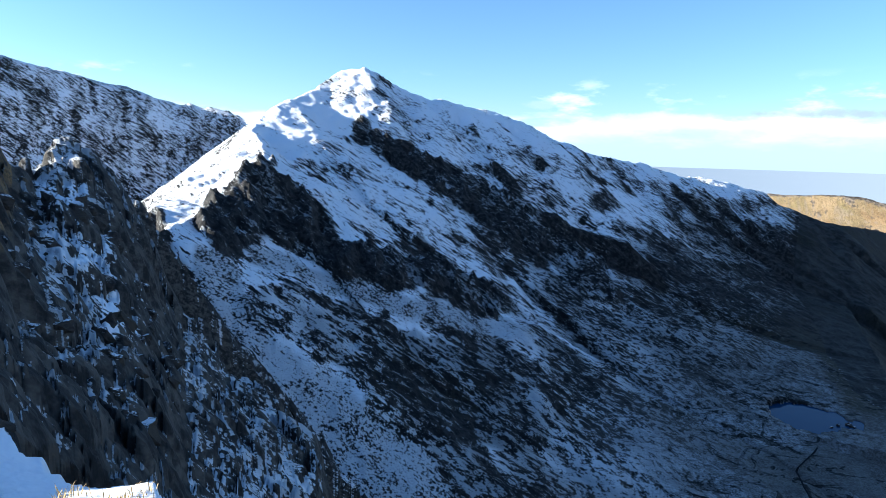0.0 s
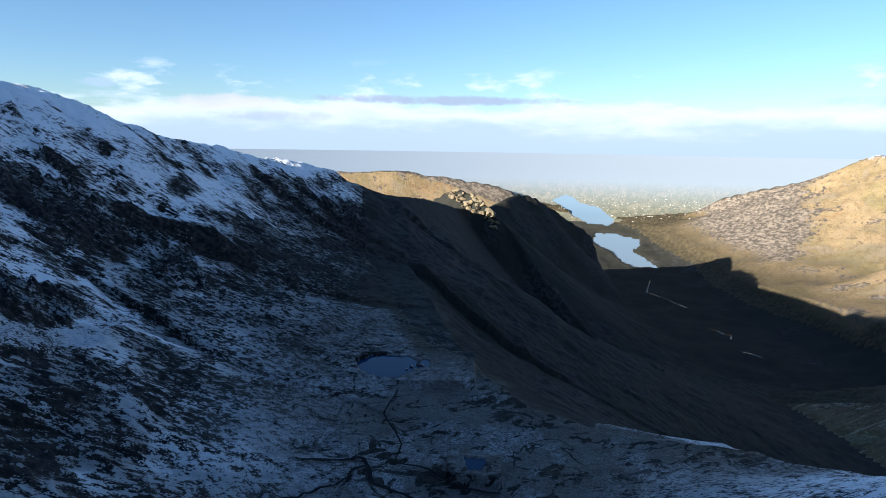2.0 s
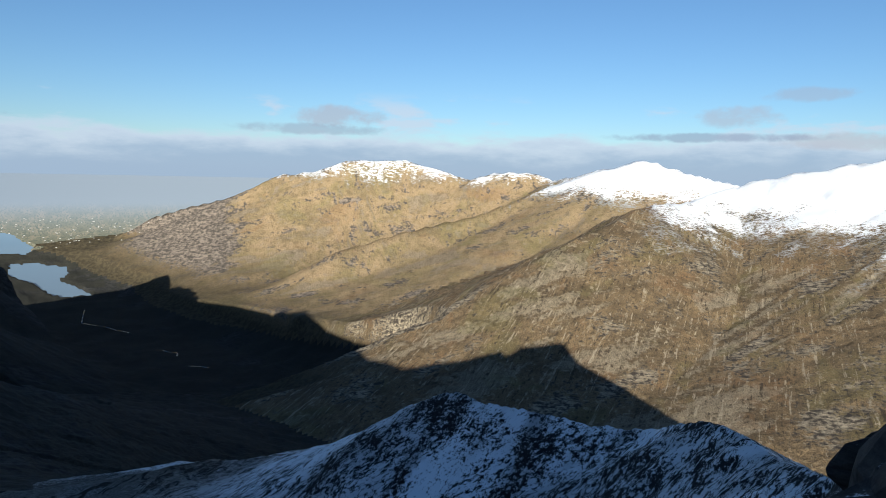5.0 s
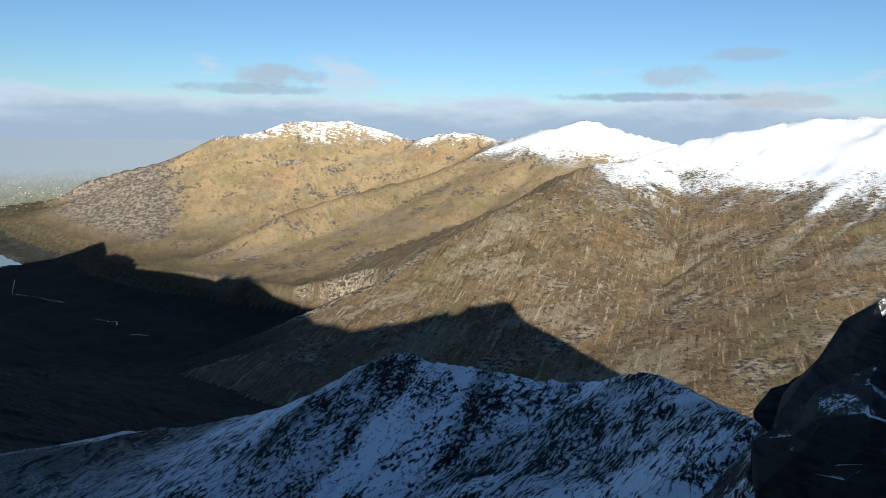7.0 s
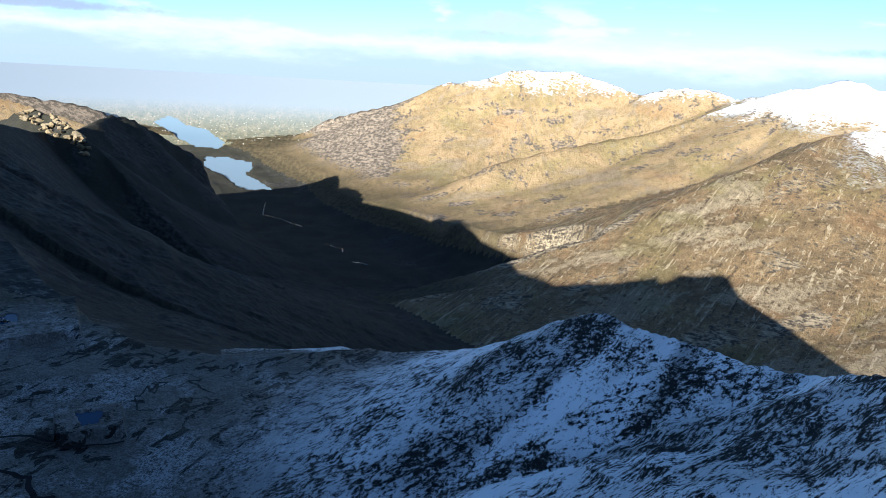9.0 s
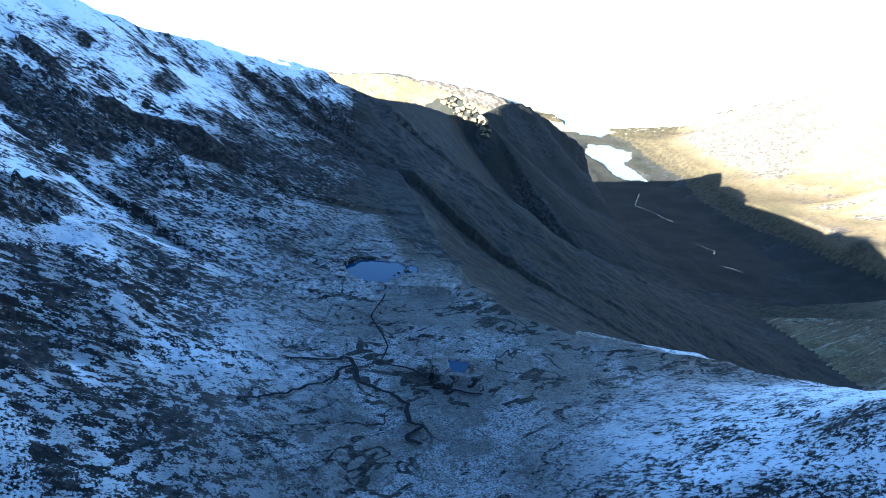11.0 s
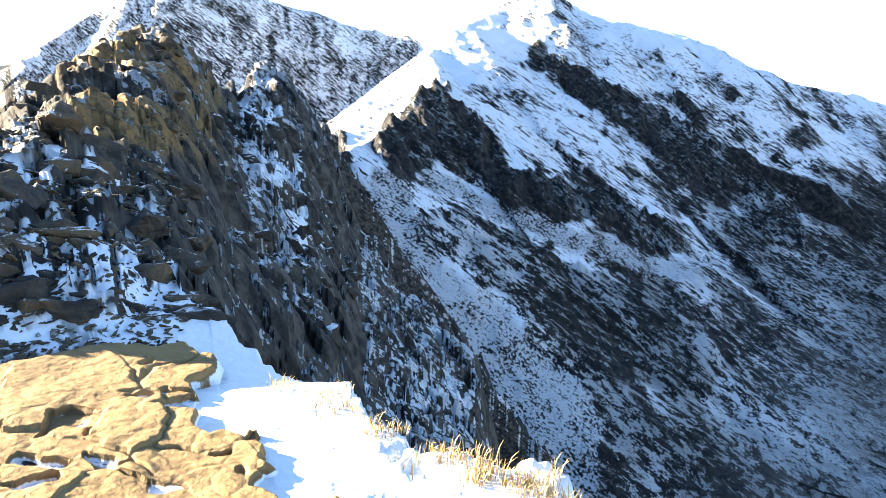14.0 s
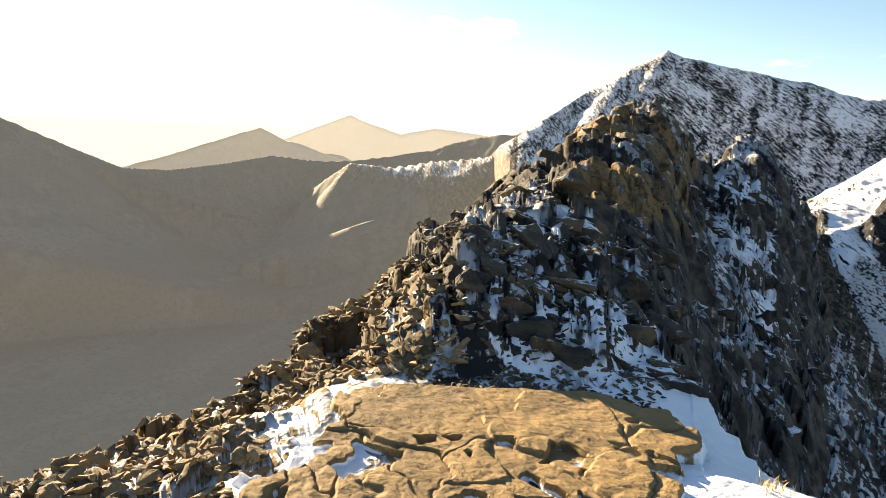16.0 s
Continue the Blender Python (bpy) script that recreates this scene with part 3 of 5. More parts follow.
def crest_level(x, y, az, r):
    """The near crest as it rises from the platform to its skyline and falls away behind it."""
    table = np.array(SKYLINE)
    far, top = np.interp(az, table[:, 0], table[:, 1]), np.interp(az, table[:, 0], table[:, 2])
    brink = np.interp(az, [5, 11, 16.5, 22, 25, 29, 33, 38, 43, 60, 100], [2.35, 2.5, 2.62, 2.8, 3.25, 3.65, 4.15, 5.2, 4.3, 4.2, 3.2])
    start = np.interp(az, [5, 28, 38, 44], [9.0, 9.0, 5.0, 4.15])
    start = np.minimum(start, far * 0.8)
    low = np.interp(az, [0, 5, 11, 22, 25, 29, 33, 38, 44, 60, 72, 80, 104], [-60, -50, -38, -32, -28, -25, -21.5, -17.5, -20, -20.5, -24.5, -26, -28])
    low = np.minimum(low, top - 0.5)
    u = np.clip(np.log(np.maximum(r, 0.5) / start) / np.log(far / start), 0, 1)
    face = EYE + r * np.tan(np.radians(low + (top - low) * u ** np.interp(az, [38, 43, 52, 62], [0.75, 0.5, 0.5, 0.75])))
    rib = np.interp(np.log(np.maximum(r, 1)), np.log([4.4, 6.0, 8.5, 13, 20, 34]), [58, 55, 51, 46, 42, 38])
    off = az - rib
    face = face + r * 0.13 * np.clip(1 - np.where(off < 0, -off / 13, off / 9), 0, 1) * np.clip((r - 4.2) / 1.6, 0, 1) * (1 - u) ** 0.6
    rise, hollow = crest_relief(x, y, az, r)
    stone = np.clip((r - np.where(az < 38, start * 0.9, 4.3)) / 0.5, 0, 1) + np.clip((az - 66) / 6, 0, 1) * np.clip((r - 2.2) / 0.8, 0, 1)
    face = face + rise * np.clip(stone, 0, 1)
    behind = np.maximum(0, r - far)
    face = face - np.interp(az, [24, 32, 44, 52], [1.5, 0.3, 0.3, 1.5]) * behind - np.interp(az, [24, 32, 44, 52], [0.02, 0.0, 0.0, 0.02]) * behind ** 2
    flat = 0.018 * fbm(x, y, 1.1, 4) * np.clip((az < 36) * (r - 1.5), 0, 1) + rise * 0.75 * np.clip((az - 66) / 6, 0, 1) * np.clip((r - 2.2) / 0.8, 0, 1)
    flat = flat - np.clip((az - 68) / 20, 0, 1) * 0.09 * r
    flat = flat - 0.30 * np.clip((r - 3.3) / 0.8, 0, 1) * np.clip(x + 2.75, 0, 2) * np.clip((44 - az) / 4, 0, 1)
    over = np.maximum(0, r - brink - 0.30 * fbm(x, y, 0.6, 4))
    cut = flat - np.where(az < 40, 0.9 * over + 5.0 * over ** 2 - 3.5 * np.maximum(0, over - 0.5) ** 2, 0)
    k = np.clip((r - brink) / np.where(az < 36, 0.02, 0.6), 0, 1)
    return np.where(az < 38, np.where(r < start, cut, np.maximum(face, cut)), flat * (1 - k) + face * k), hollow


TARN = [(-27.3, 611), (-28.7, 630), (-30.5, 631), (-32.3, 624), (-32.8, 612), (-33.8, 616), (-33.9, 596), (-32.6, 594), (-32.2, 583), (-31.1, 568), (-29.4, 569), (-27.8, 582)]
LONG_LAKE = [(-48.0, 6251), (-49.7, 6217), (-51.6, 5914), (-51.8, 5535), (-51.1, 5237), (-52.4, 4829), (-53.4, 4548), (-51.7, 4483), (-50.4, 4662), (-49.6, 5025), (-47.8, 5604)]
FAR_LAKE = [(-44.2, 9776), (-45.6, 10875), (-46.6, 9412), (-48.2, 8792), (-49.6, 7339), (-49.1, 6778), (-47.3, 6923), (-45.8, 7808)]
POND = [(-37.2, 424), (-39.2, 421), (-38.9, 405), (-37.7, 407)]
POOLS = [(TARN, -206.5), (POND, -210.0), (LONG_LAKE, -797.0), (FAR_LAKE, -797.0)]


def inside(az, r, rim):
    """Which places lie inside a rim of bearings and distances, after the shore has been roughened a little."""
    a, d = az + 0.10 * fbm(az * 10, r * 0.1, 6, 3), r * (1 + 0.006 * fbm(az * 10 + 50, r * 0.1, 6, 3))
    hit = np.zeros(az.shape, bool)
    for (a0, d0), (a1, d1) in zip(rim, rim[1:] + rim[:1]):
        hit ^= ((a0 > a) != (a1 > a)) & (d < (d1 - d0) * (a - a0) / (a1 - a0 + 1e-12) + d0)
    return hit


def shaped(x, y):
    z, who, rough, base, az, r, rib = land(x, y)
    far = np.clip((r - 60) / 200, 0, 1)
    z = z + rough * far * (3.2 * fbm(x, y, 70, 5, 0.55, True) + 0.8 * fbm(x, y, 11, 3, 0.55) - 1.6)
    z = z + far * np.clip((r - 1800) / 800, 0, 1) * 12 * fbm(x, y, 420, 5, 0.55, True) * rough
    old = z
    close = np.clip((r - 4.5) / 14, 0, 1) * np.clip((200 - r) / 80, 0, 1)
    z = z + close * (1.2 * fbm(x, y, 9, 5, 0.55, True) + 1.1 * fbm(x + y * 0.4, y, 3.2, 4, 0.55, True) * np.clip(r / 40, 0, 1) - 0.7) + np.clip(r / 6, 0, 1) * 0.05 * fbm(x, y, 0.9, 4)
    here = np.clip((az - 1) / 3, 0, 1) * np.clip((108 - az) / 6, 0, 1) * np.clip((118 - r) / 30, 0, 1) * (r > 0.95)
    if np.any(here > 0):
        z = z * (1 - here) + crest_level(x, y, az, r)[0] * here
    table = np.array(SKYLINE)
    steep_side = EYE + r * np.tan(np.radians(np.interp(az, table[:, 0], table[:, 2]) - 2.5)) - 6
    south = np.clip((az - 42) / 6, 0, 1) * np.clip((112 - az) / 6, 0, 1) * np.clip((r - 90) / 40, 0, 1) * np.clip((1500 - r) / 40, 0, 1)
    z = z * (1 - south) + south * np.minimum(z, np.maximum(steep_side, -445.0))
    foot = np.clip((az - 46) / 3, 0, 1) * (az < 112) * (r >= 1460) * (r < 2100)
    rake = np.interp(az, [46, 49, 51, 54.5, 57.4, 61.2, 63.3, 66, 72], [2.9, 1.9, 1.55, 1.1, 0.9, 0.74, 0.6, 0.45, 0.4])
    z = np.where(foot > 0, np.minimum(z, -445 + rake * (r - 1460) + (1 - foot) * 400 + np.clip((az - 67) / 4, 0, 1) * 400), z)
    for rim, level in POOLS:
        wet = inside(az, r, rim)
        mid = np.mean([q[0] for q in rim]), np.mean([q[1] for q in rim])
        by = (np.abs(az - mid[0]) < (7 if mid[1] > 500 else 2.5)) & (np.abs(r - mid[1]) < (45 if mid[1] > 500 else 16 if level > -300 else 0.3 * mid[1]))
        z = np.where(wet, level - 2.5, np.where(by, np.maximum(z, level + 0.8), z))
    return z, who, rough, base, az, r, rib


def squeezed(x, y, z):
    """Draws what lies past 3 km nearer along its own ray, so that bearings and height angles stay true."""
    r = np.sqrt(x * x + y * y)
    short = np.where(r > 3000, 3000 + 1940 * (1 - np.exp(-np.maximum(0, r - 3000) / 1940)), r) / np.maximum(r, 1e-6)
    return x * short, y * short, EYE + (z - EYE) * short


def snow_and_turf(x, y, z, az, r, who, rib, steep, base):
    """How much snow and turf each place holds: by height, by how steep it is and by where it lies."""
    up = np.degrees(np.arctan2(z - EYE, r))
    high, is_ = z + 898, lambda g: who == GROUPS.index(g)
    wide = fbm(x, y, 160, 4)
    soft = np.clip((1.2 - steep) / 0.6, 0, 1)
    snow = (0.32 + 0.44 * np.clip((high - 700) / 170, 0, 1) ** 1.5) * (0.30 + 0.70 * soft) + 0.20 * wide + 0.24 * rib
    lip = np.interp(az, [-113, -100, -82, -71, -62, -54, -48, -43, -39, -36, -33, -31, -28], [210, 290, 350, 440, 485, 492, 505, 530, 590, 640, 660, 760, 1100])
    snow = np.where((az < -28) & (r > lip + 10) & (r < 1900), snow * np.clip((high - 700) / 120, 0, 1) * np.clip((1500 - r) / 500, 0, 1), snow)
    snow = np.where((az < -20) & (r > 600) & (r < 1900), snow * np.clip((az + 34) / 12, 0.15, 1), snow)
    fade = 1 - np.clip((az + 24) / 14, 0, 1)
    snow = snow * (1 - 0.65 * fade * np.clip((-4.5 - up) / 5, 0, 1) * ((r > 500) & (r < 1400)))
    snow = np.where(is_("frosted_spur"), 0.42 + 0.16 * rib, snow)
    bowl = (1 - np.clip((z - base - 8) / 45, 0, 1)) * ((r < 800) & (az < 12) & (az > -118) & (base > -340))
    snow = snow * (1 - bowl) + bowl * (0.36 + 0.10 * wide - 0.15 * np.clip((r - lip + 60) / 60, 0, 1))
    far = np.clip((high + 30 * wide + 35 * rib - 715) / 140, 0, 1) * 0.95
    far = np.where(is_("broad_hill"), np.clip((high + 25 * wide + 70 * rib - 630) / 190, 0, 1) * 0.95 * np.clip((-az - 97.5) / 3, 0, 1), far)
    far = np.where(is_("far_hill"), np.clip((high + 30 * wide + 60 * rib - 765) / 120, 0, 1) * 0.55, far)
    snow = np.where(r > 1900, far, snow)
    snow = np.where(is_("summit") & (high > 600), np.where(az > 47, 0.32, 0.50 + 0.12 * np.clip((az - 37) / 3, 0, 1)) + 0.12 * rib + 0.13 * fbm(az * 10, up * 2.2, 9, 4, 0.6), snow)
    snow = np.where(is_("summit") & (az < 17), 0.66 + 0.1 * rib, snow)
    snow = np.where(is_("summit") & (az > 47) & (r < 1600), np.minimum(snow, 0.30 + 0.1 * rib) * np.clip((z + 320) / 120, 0, 1), snow)
    snow = snow + 0.07 * np.clip((az - 7.5) / 3, 0, 1) * (r > 560) * (r < 1350) * is_("snow_mountain")
    snow = np.where((az > 44) & (r > 300) & (high < 850) & ~is_("summit") & ~is_("low_ridge"), 0.0, snow)
    low = np.interp(az, [46, 49, 52.4, 57, 61, 63.3, 66], [-7.0, -5.5, -6.2, -5.6, -5.0, -5.4, -3.0])
    snow = np.where(is_("low_ridge"), np.clip((up - low) / 1.6, 0, 1) * (0.42 + 0.3 * rib), snow)
    snow = np.where(is_("hazy_ridge") | is_("pale_peaks") | is_("pale_peak") | (is_("dark_ridge") & (r > 1900)) | (is_("brown_hill")), 0.0, snow)
    near = (r < 120) & (az > 1) & (az < 108)
    hollow = np.zeros_like(r)
    if np.any(near):
        hollow = np.where(near, crest_relief(x, y, az, r)[1], 0)
    el = np.degrees(np.arctan2(z - EYE, r))
    heap = near & (r > 4.2) & (az > 36)
    snow = np.where(near, 0.30 + 0.22 * hollow, snow)
    snow = np.where(near & (az < 36) & (r > 6), 0.36 + 0.09 * hollow + 0.26 * np.exp(-((az - 28.6 - 0.35 * (el + 7)) / 1.6) ** 2) * (el < -3) * (el > -15), snow)
    snow = np.where(heap & (az < 53) & (r < 11), 0.40 + 0.5 * hollow, snow)
    snow = np.where(heap & (r >= 11), 0.20 + 0.16 * hollow, snow)
    snow = np.where(near & (az > 60) & (r > 2), 0.27 + 0.34 * hollow, snow)
    snow = np.where((r < 5.6) & (az < np.interp(r, [1, 4.2, 4.9, 5.6], [46, 44, 41, 38])) & (az > -60), 0.95 + 0 * r, snow)
    snow = np.where(near & (az > 22) & (r > 4.2), np.minimum(snow, 0.70) * np.clip((1.9 - steep) / 1.0, np.where(az < 36, 0.75, 0.0), 1), snow)
    turf = np.clip(0.35 + (700 - high) / 500 + 0.4 * wide + 0.2 * rib, 0, 1)
    turf = np.where(r > 1500, np.clip(0.8 + 0.35 * wide + 0.45 * rib - 0.5 * np.clip(steep - 0.6, 0, 1), 0, 1), turf)
    # past 7 km this value holds the plain's painted haze instead of turf
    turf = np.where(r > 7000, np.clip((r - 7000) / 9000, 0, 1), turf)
    # a cloud's shadow on the far hill, painted as bare grey rock
    turf = np.where((r > 4400) & (r < 7000), np.clip(turf - 1.1 * np.exp(-((az + 59 + 2 * wide) / 4.5) ** 4), 0, 1), turf)
    # near crest: brown turf, whose gold also paints sunlight on the sunward faces
    turf = np.where(near, np.clip(0.45 + 0.5 * fbm(x, y, 3.0, 3) + 0.3 * np.clip((r - 12) / 10, 0, 1) * (az > 34) - 0.35 * (az < 33), 0, 1), turf)
    turf = np.where(near & (az > 58), 0.75, turf)
    turf = np.where(near & (az < 58) & (r > 4.2), turf * np.clip((el + 10) / 5, 0.15, 1), turf)
    return np.clip(snow, 0, 1), turf


ZONES = []


def zone(kind, rim):
    """Ground of one kind on the snow mountain inside a rim of bearings and height angles: crag, scree, drift or heather."""
    ZONES.append((kind, rim))


zone("crag", [(20.4, -5.5), (18.2, -3.7), (16.4, -1.3), (14.6, -1.1), (13.2, -2.7), (10.9, -4.6), (9.0, -7.5), (7.1, -10.1), (9.0, -10.4), (10.9, -9.8), (12.8, -8.4), (15.1, -7.2), (16.5, -8.4), (18.8, -8.3), (20.5, -6.9)])
zone("crag", [(9.0, -7.9), (6.1, -8.4), (2.1, -9.3), (-1.8, -10.2), (-4.3, -11.1), (-6.2, -13.7), (-3.9, -13.8), (-0.9, -12.6), (2.1, -11.5), (4.6, -11.8), (7.0, -10.8), (9.0, -10.3)])
zone("crag", [(8.5, 0.9), (7.6, 2.8), (5.2, 1.5), (2.3, -0.1), (-0.6, -1.5), (-3.1, -2.8), (-5.5, -3.7), (-8.5, -5.1), (-10.4, -6.0), (-12.5, -8.7), (-14.2, -10.5), (-16.0, -12.5), (-14.6, -12.4), (-12.2, -11.6), (-9.7, -9.8), (-7.2, -9.0), (-4.7, -7.2), (-2.2, -5.3), (0.3, -2.9), (3.3, -1.6), (6.2, -0.2)])
zone("heather", [(17.5, -12.1), (12.8, -11.3), (7.0, -14.2), (1.0, -16.1), (-6.1, -17.7), (-9.1, -17.5), (-11.2, -21.1), (-8.5, -24.9), (-4.4, -25.2), (0.8, -23.6), (6.5, -20.8), (11.9, -16.9), (16.6, -14.4)])
zone("scree", [(20.9, -7.8), (18.8, -8.8), (17.0, -11.2), (15.7, -14.5), (11.9, -17.9), (7.0, -20.8), (2.9, -23.6), (-1.4, -28.8), (-1.4, -34.0), (10.0, -34.0), (10.5, -25.2), (12.9, -22.4), (16.2, -18.6), (19.4, -15.7), (21.5, -11.9)])
zone("scree", [(16.1, -7.4), (11.9, -9.8), (9.0, -10.8), (5.1, -12.0), (1.1, -12.7), (-4.0, -14.0), (-7.9, -14.3), (-9.0, -15.6), (-4.0, -15.9), (1.0, -15.1), (6.5, -13.2), (11.9, -11.3), (16.5, -9.3)])
zone("drift", [(6.7, 4.7), (3.4, 4.6), (-0.5, 3.3), (-2.9, 1.0), (-5.4, -0.8), (-0.6, -1.0), (2.3, -0.1), (5.2, 1.7), (7.2, 3.3)])
zone("drift", [(13.2, -1.8), (10.9, 0.2), (8.5, 0.7), (4.2, -2.1), (0.3, -5.4), (-0.8, -7.8), (1.2, -7.3), (5.1, -7.4), (9.0, -6.0), (10.9, -4.1)])


def zoned(x, y, z, az, r):
    """How much each place belongs to each kind of ground, with ragged borders."""
    share = {}
    pick = (az > -20) & (az < 25) & (r > 150) & (r < 1400)
    rows, cols = np.any(pick, 1), np.any(pick, 0)
    cut = np.ix_(rows, cols)
    X, Y, Z, D = x[cut], y[cut], z[cut], r[cut]
    ragged = fbm(X, Y, 38, 5, 0.6)
    a = az[cut] + 0.75 * ragged
    e = np.degrees(np.arctan2(Z - EYE, D)) + 0.45 * fbm(X + 300, Y, 38, 5, 0.6)
    for kind, rim in ZONES:
        hit = np.zeros(a.shape, bool)
        for (a0, e0), (a1, e1) in zip(rim, rim[1:] + rim[:1]):
            hit ^= ((a0 > a) != (a1 > a)) & (e < (e1 - e0) * (a - a0) / (a1 - a0 + 1e-12) + e0)
        m = (hit & pick[cut]).astype(float)
        for _ in range(2):
            m[1:-1, 1:-1] = (m[1:-1, 1:-1] * 2 + m[:-2, 1:-1] + m[2:, 1:-1] + m[1:-1, :-2] + m[1:-1, 2:]) / 6
        whole = share.setdefault(kind, np.zeros(x.shape))
        whole[cut] = np.maximum(whole[cut], m)
    return share


def sheet(name, azs, rs, mat, wrap):
    """One sheet of land on a fan of bearings and distances, cut into the hills that it shows."""
    A, Rr = np.meshgrid(np.radians(azs), rs)
    x, y = -Rr * np.sin(A), Rr * np.cos(A)
    z, who, rough, base, az, r, rib = shaped(x, y)
    share = zoned(x, y, z, az, r) if name == "far" else {}
    if share:
        z = z + share["crag"] * (6.5 * fbm(x + 0.25 * y, y * 0.3, 24, 4, 0.55, True) + 1.6 * fbm(x, y, 7, 3, 0.6) - 1.0)
        z = z + share["heather"] * (1.6 * fbm(x + 0.5 * y, y * 0.5, 22, 4, 0.6, True))
        z = z + share["scree"] * 0.5 * fbm(x, y, 6, 3, 0.6)
    steep = np.hypot(np.gradient(z, axis=0) / np.gradient(Rr, axis=0), np.gradient(z, axis=1) / (Rr * np.maximum(np.gradient(A, axis=1), 1e-4)))
    for _ in range(10):
        steep[1:-1, 1:-1] = (steep[1:-1, 1:-1] * 2 + steep[:-2, 1:-1] + steep[2:, 1:-1] + steep[1:-1, :-2] + steep[1:-1, 2:]) / 6
    snow, turf = snow_and_turf(x, y, z, az, r, who, rib, steep, base)
    for kind, amount, waver in (("scree", 0.46, 0.08), ("heather", 0.26, 0.16), ("drift", 0.64, 0.16), ("crag", 0.17, 0.22)):
        if share:
            snow = snow * (1 - share[kind]) + share[kind] * (amount + waver * rib)
    even = share["scree"] if share else np.zeros_like(z)
    moor = np.clip((base + 340) / 40, 0, 1) * (1 - np.clip((z - base - 8) / 30, 0, 1)) * ((r < 900) & (r > 150) & (az < 12) & (az > -118))
    px, py, pz = squeezed(x, y, z)
    co = np.stack([px, py, pz], -1).reshape(-1, 3)
    n, m = x.shape
    i, j = np.meshgrid(np.arange(n - 1), np.arange(m - 1 + int(wrap)), indexing="ij")
    jn = (j + 1) % m
    quads = np.stack([i * m + j, (i + 1) * m + j, (i + 1) * m + jn, i * m + jn], -1).reshape(-1, 4)
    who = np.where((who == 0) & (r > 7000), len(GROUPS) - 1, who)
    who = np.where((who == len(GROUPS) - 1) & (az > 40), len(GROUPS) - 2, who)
    # valley ground joins the ridge and its shade-darkened turf
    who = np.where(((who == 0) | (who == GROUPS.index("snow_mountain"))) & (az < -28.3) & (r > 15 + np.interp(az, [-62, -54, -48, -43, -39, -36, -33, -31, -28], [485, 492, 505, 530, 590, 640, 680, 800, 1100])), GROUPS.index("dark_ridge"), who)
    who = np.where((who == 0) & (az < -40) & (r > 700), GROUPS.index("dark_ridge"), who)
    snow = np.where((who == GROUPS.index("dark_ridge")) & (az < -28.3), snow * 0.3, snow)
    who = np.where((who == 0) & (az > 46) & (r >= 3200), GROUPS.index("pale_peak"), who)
    tag = who[:-1, :][:, (np.arange(m - 1 + int(wrap)))].reshape(-1)
    made = {}
    for k in np.unique(tag):
        q = quads[tag == k]
        used, inverse = np.unique(q, return_inverse=True)
        mesh = bpy.data.meshes.new(GROUPS[k])
        mesh.vertices.add(len(used))
        mesh.vertices.foreach_set("co", co[used].astype(np.float32).ravel())
        mesh.loops.add(q.size)
        mesh.loops.foreach_set("vertex_index", inverse.reshape(-1).astype(np.int32))
        mesh.polygons.add(len(q))
        mesh.polygons.foreach_set("loop_start", np.arange(0, q.size, 4, dtype=np.int32))
        mesh.polygons.foreach_set("use_smooth", np.ones(len(q), bool))
        # low: painted valley shade, stronger towards the valley floor
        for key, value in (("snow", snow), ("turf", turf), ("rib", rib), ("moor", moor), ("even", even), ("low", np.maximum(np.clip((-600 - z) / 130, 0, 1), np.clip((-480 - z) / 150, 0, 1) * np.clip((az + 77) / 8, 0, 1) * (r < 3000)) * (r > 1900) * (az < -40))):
            mesh.attributes.new(key, "FLOAT", "POINT").data.foreach_set("value", value.reshape(-1)[used].astype(np.float32))
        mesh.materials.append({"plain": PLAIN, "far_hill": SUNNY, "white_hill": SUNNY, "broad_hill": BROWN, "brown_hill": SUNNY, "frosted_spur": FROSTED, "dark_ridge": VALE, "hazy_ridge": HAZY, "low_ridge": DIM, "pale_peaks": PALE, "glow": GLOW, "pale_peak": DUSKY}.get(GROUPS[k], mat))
        mesh.update()
        mesh.validate()
        made[GROUPS[k]] = mesh
    return made


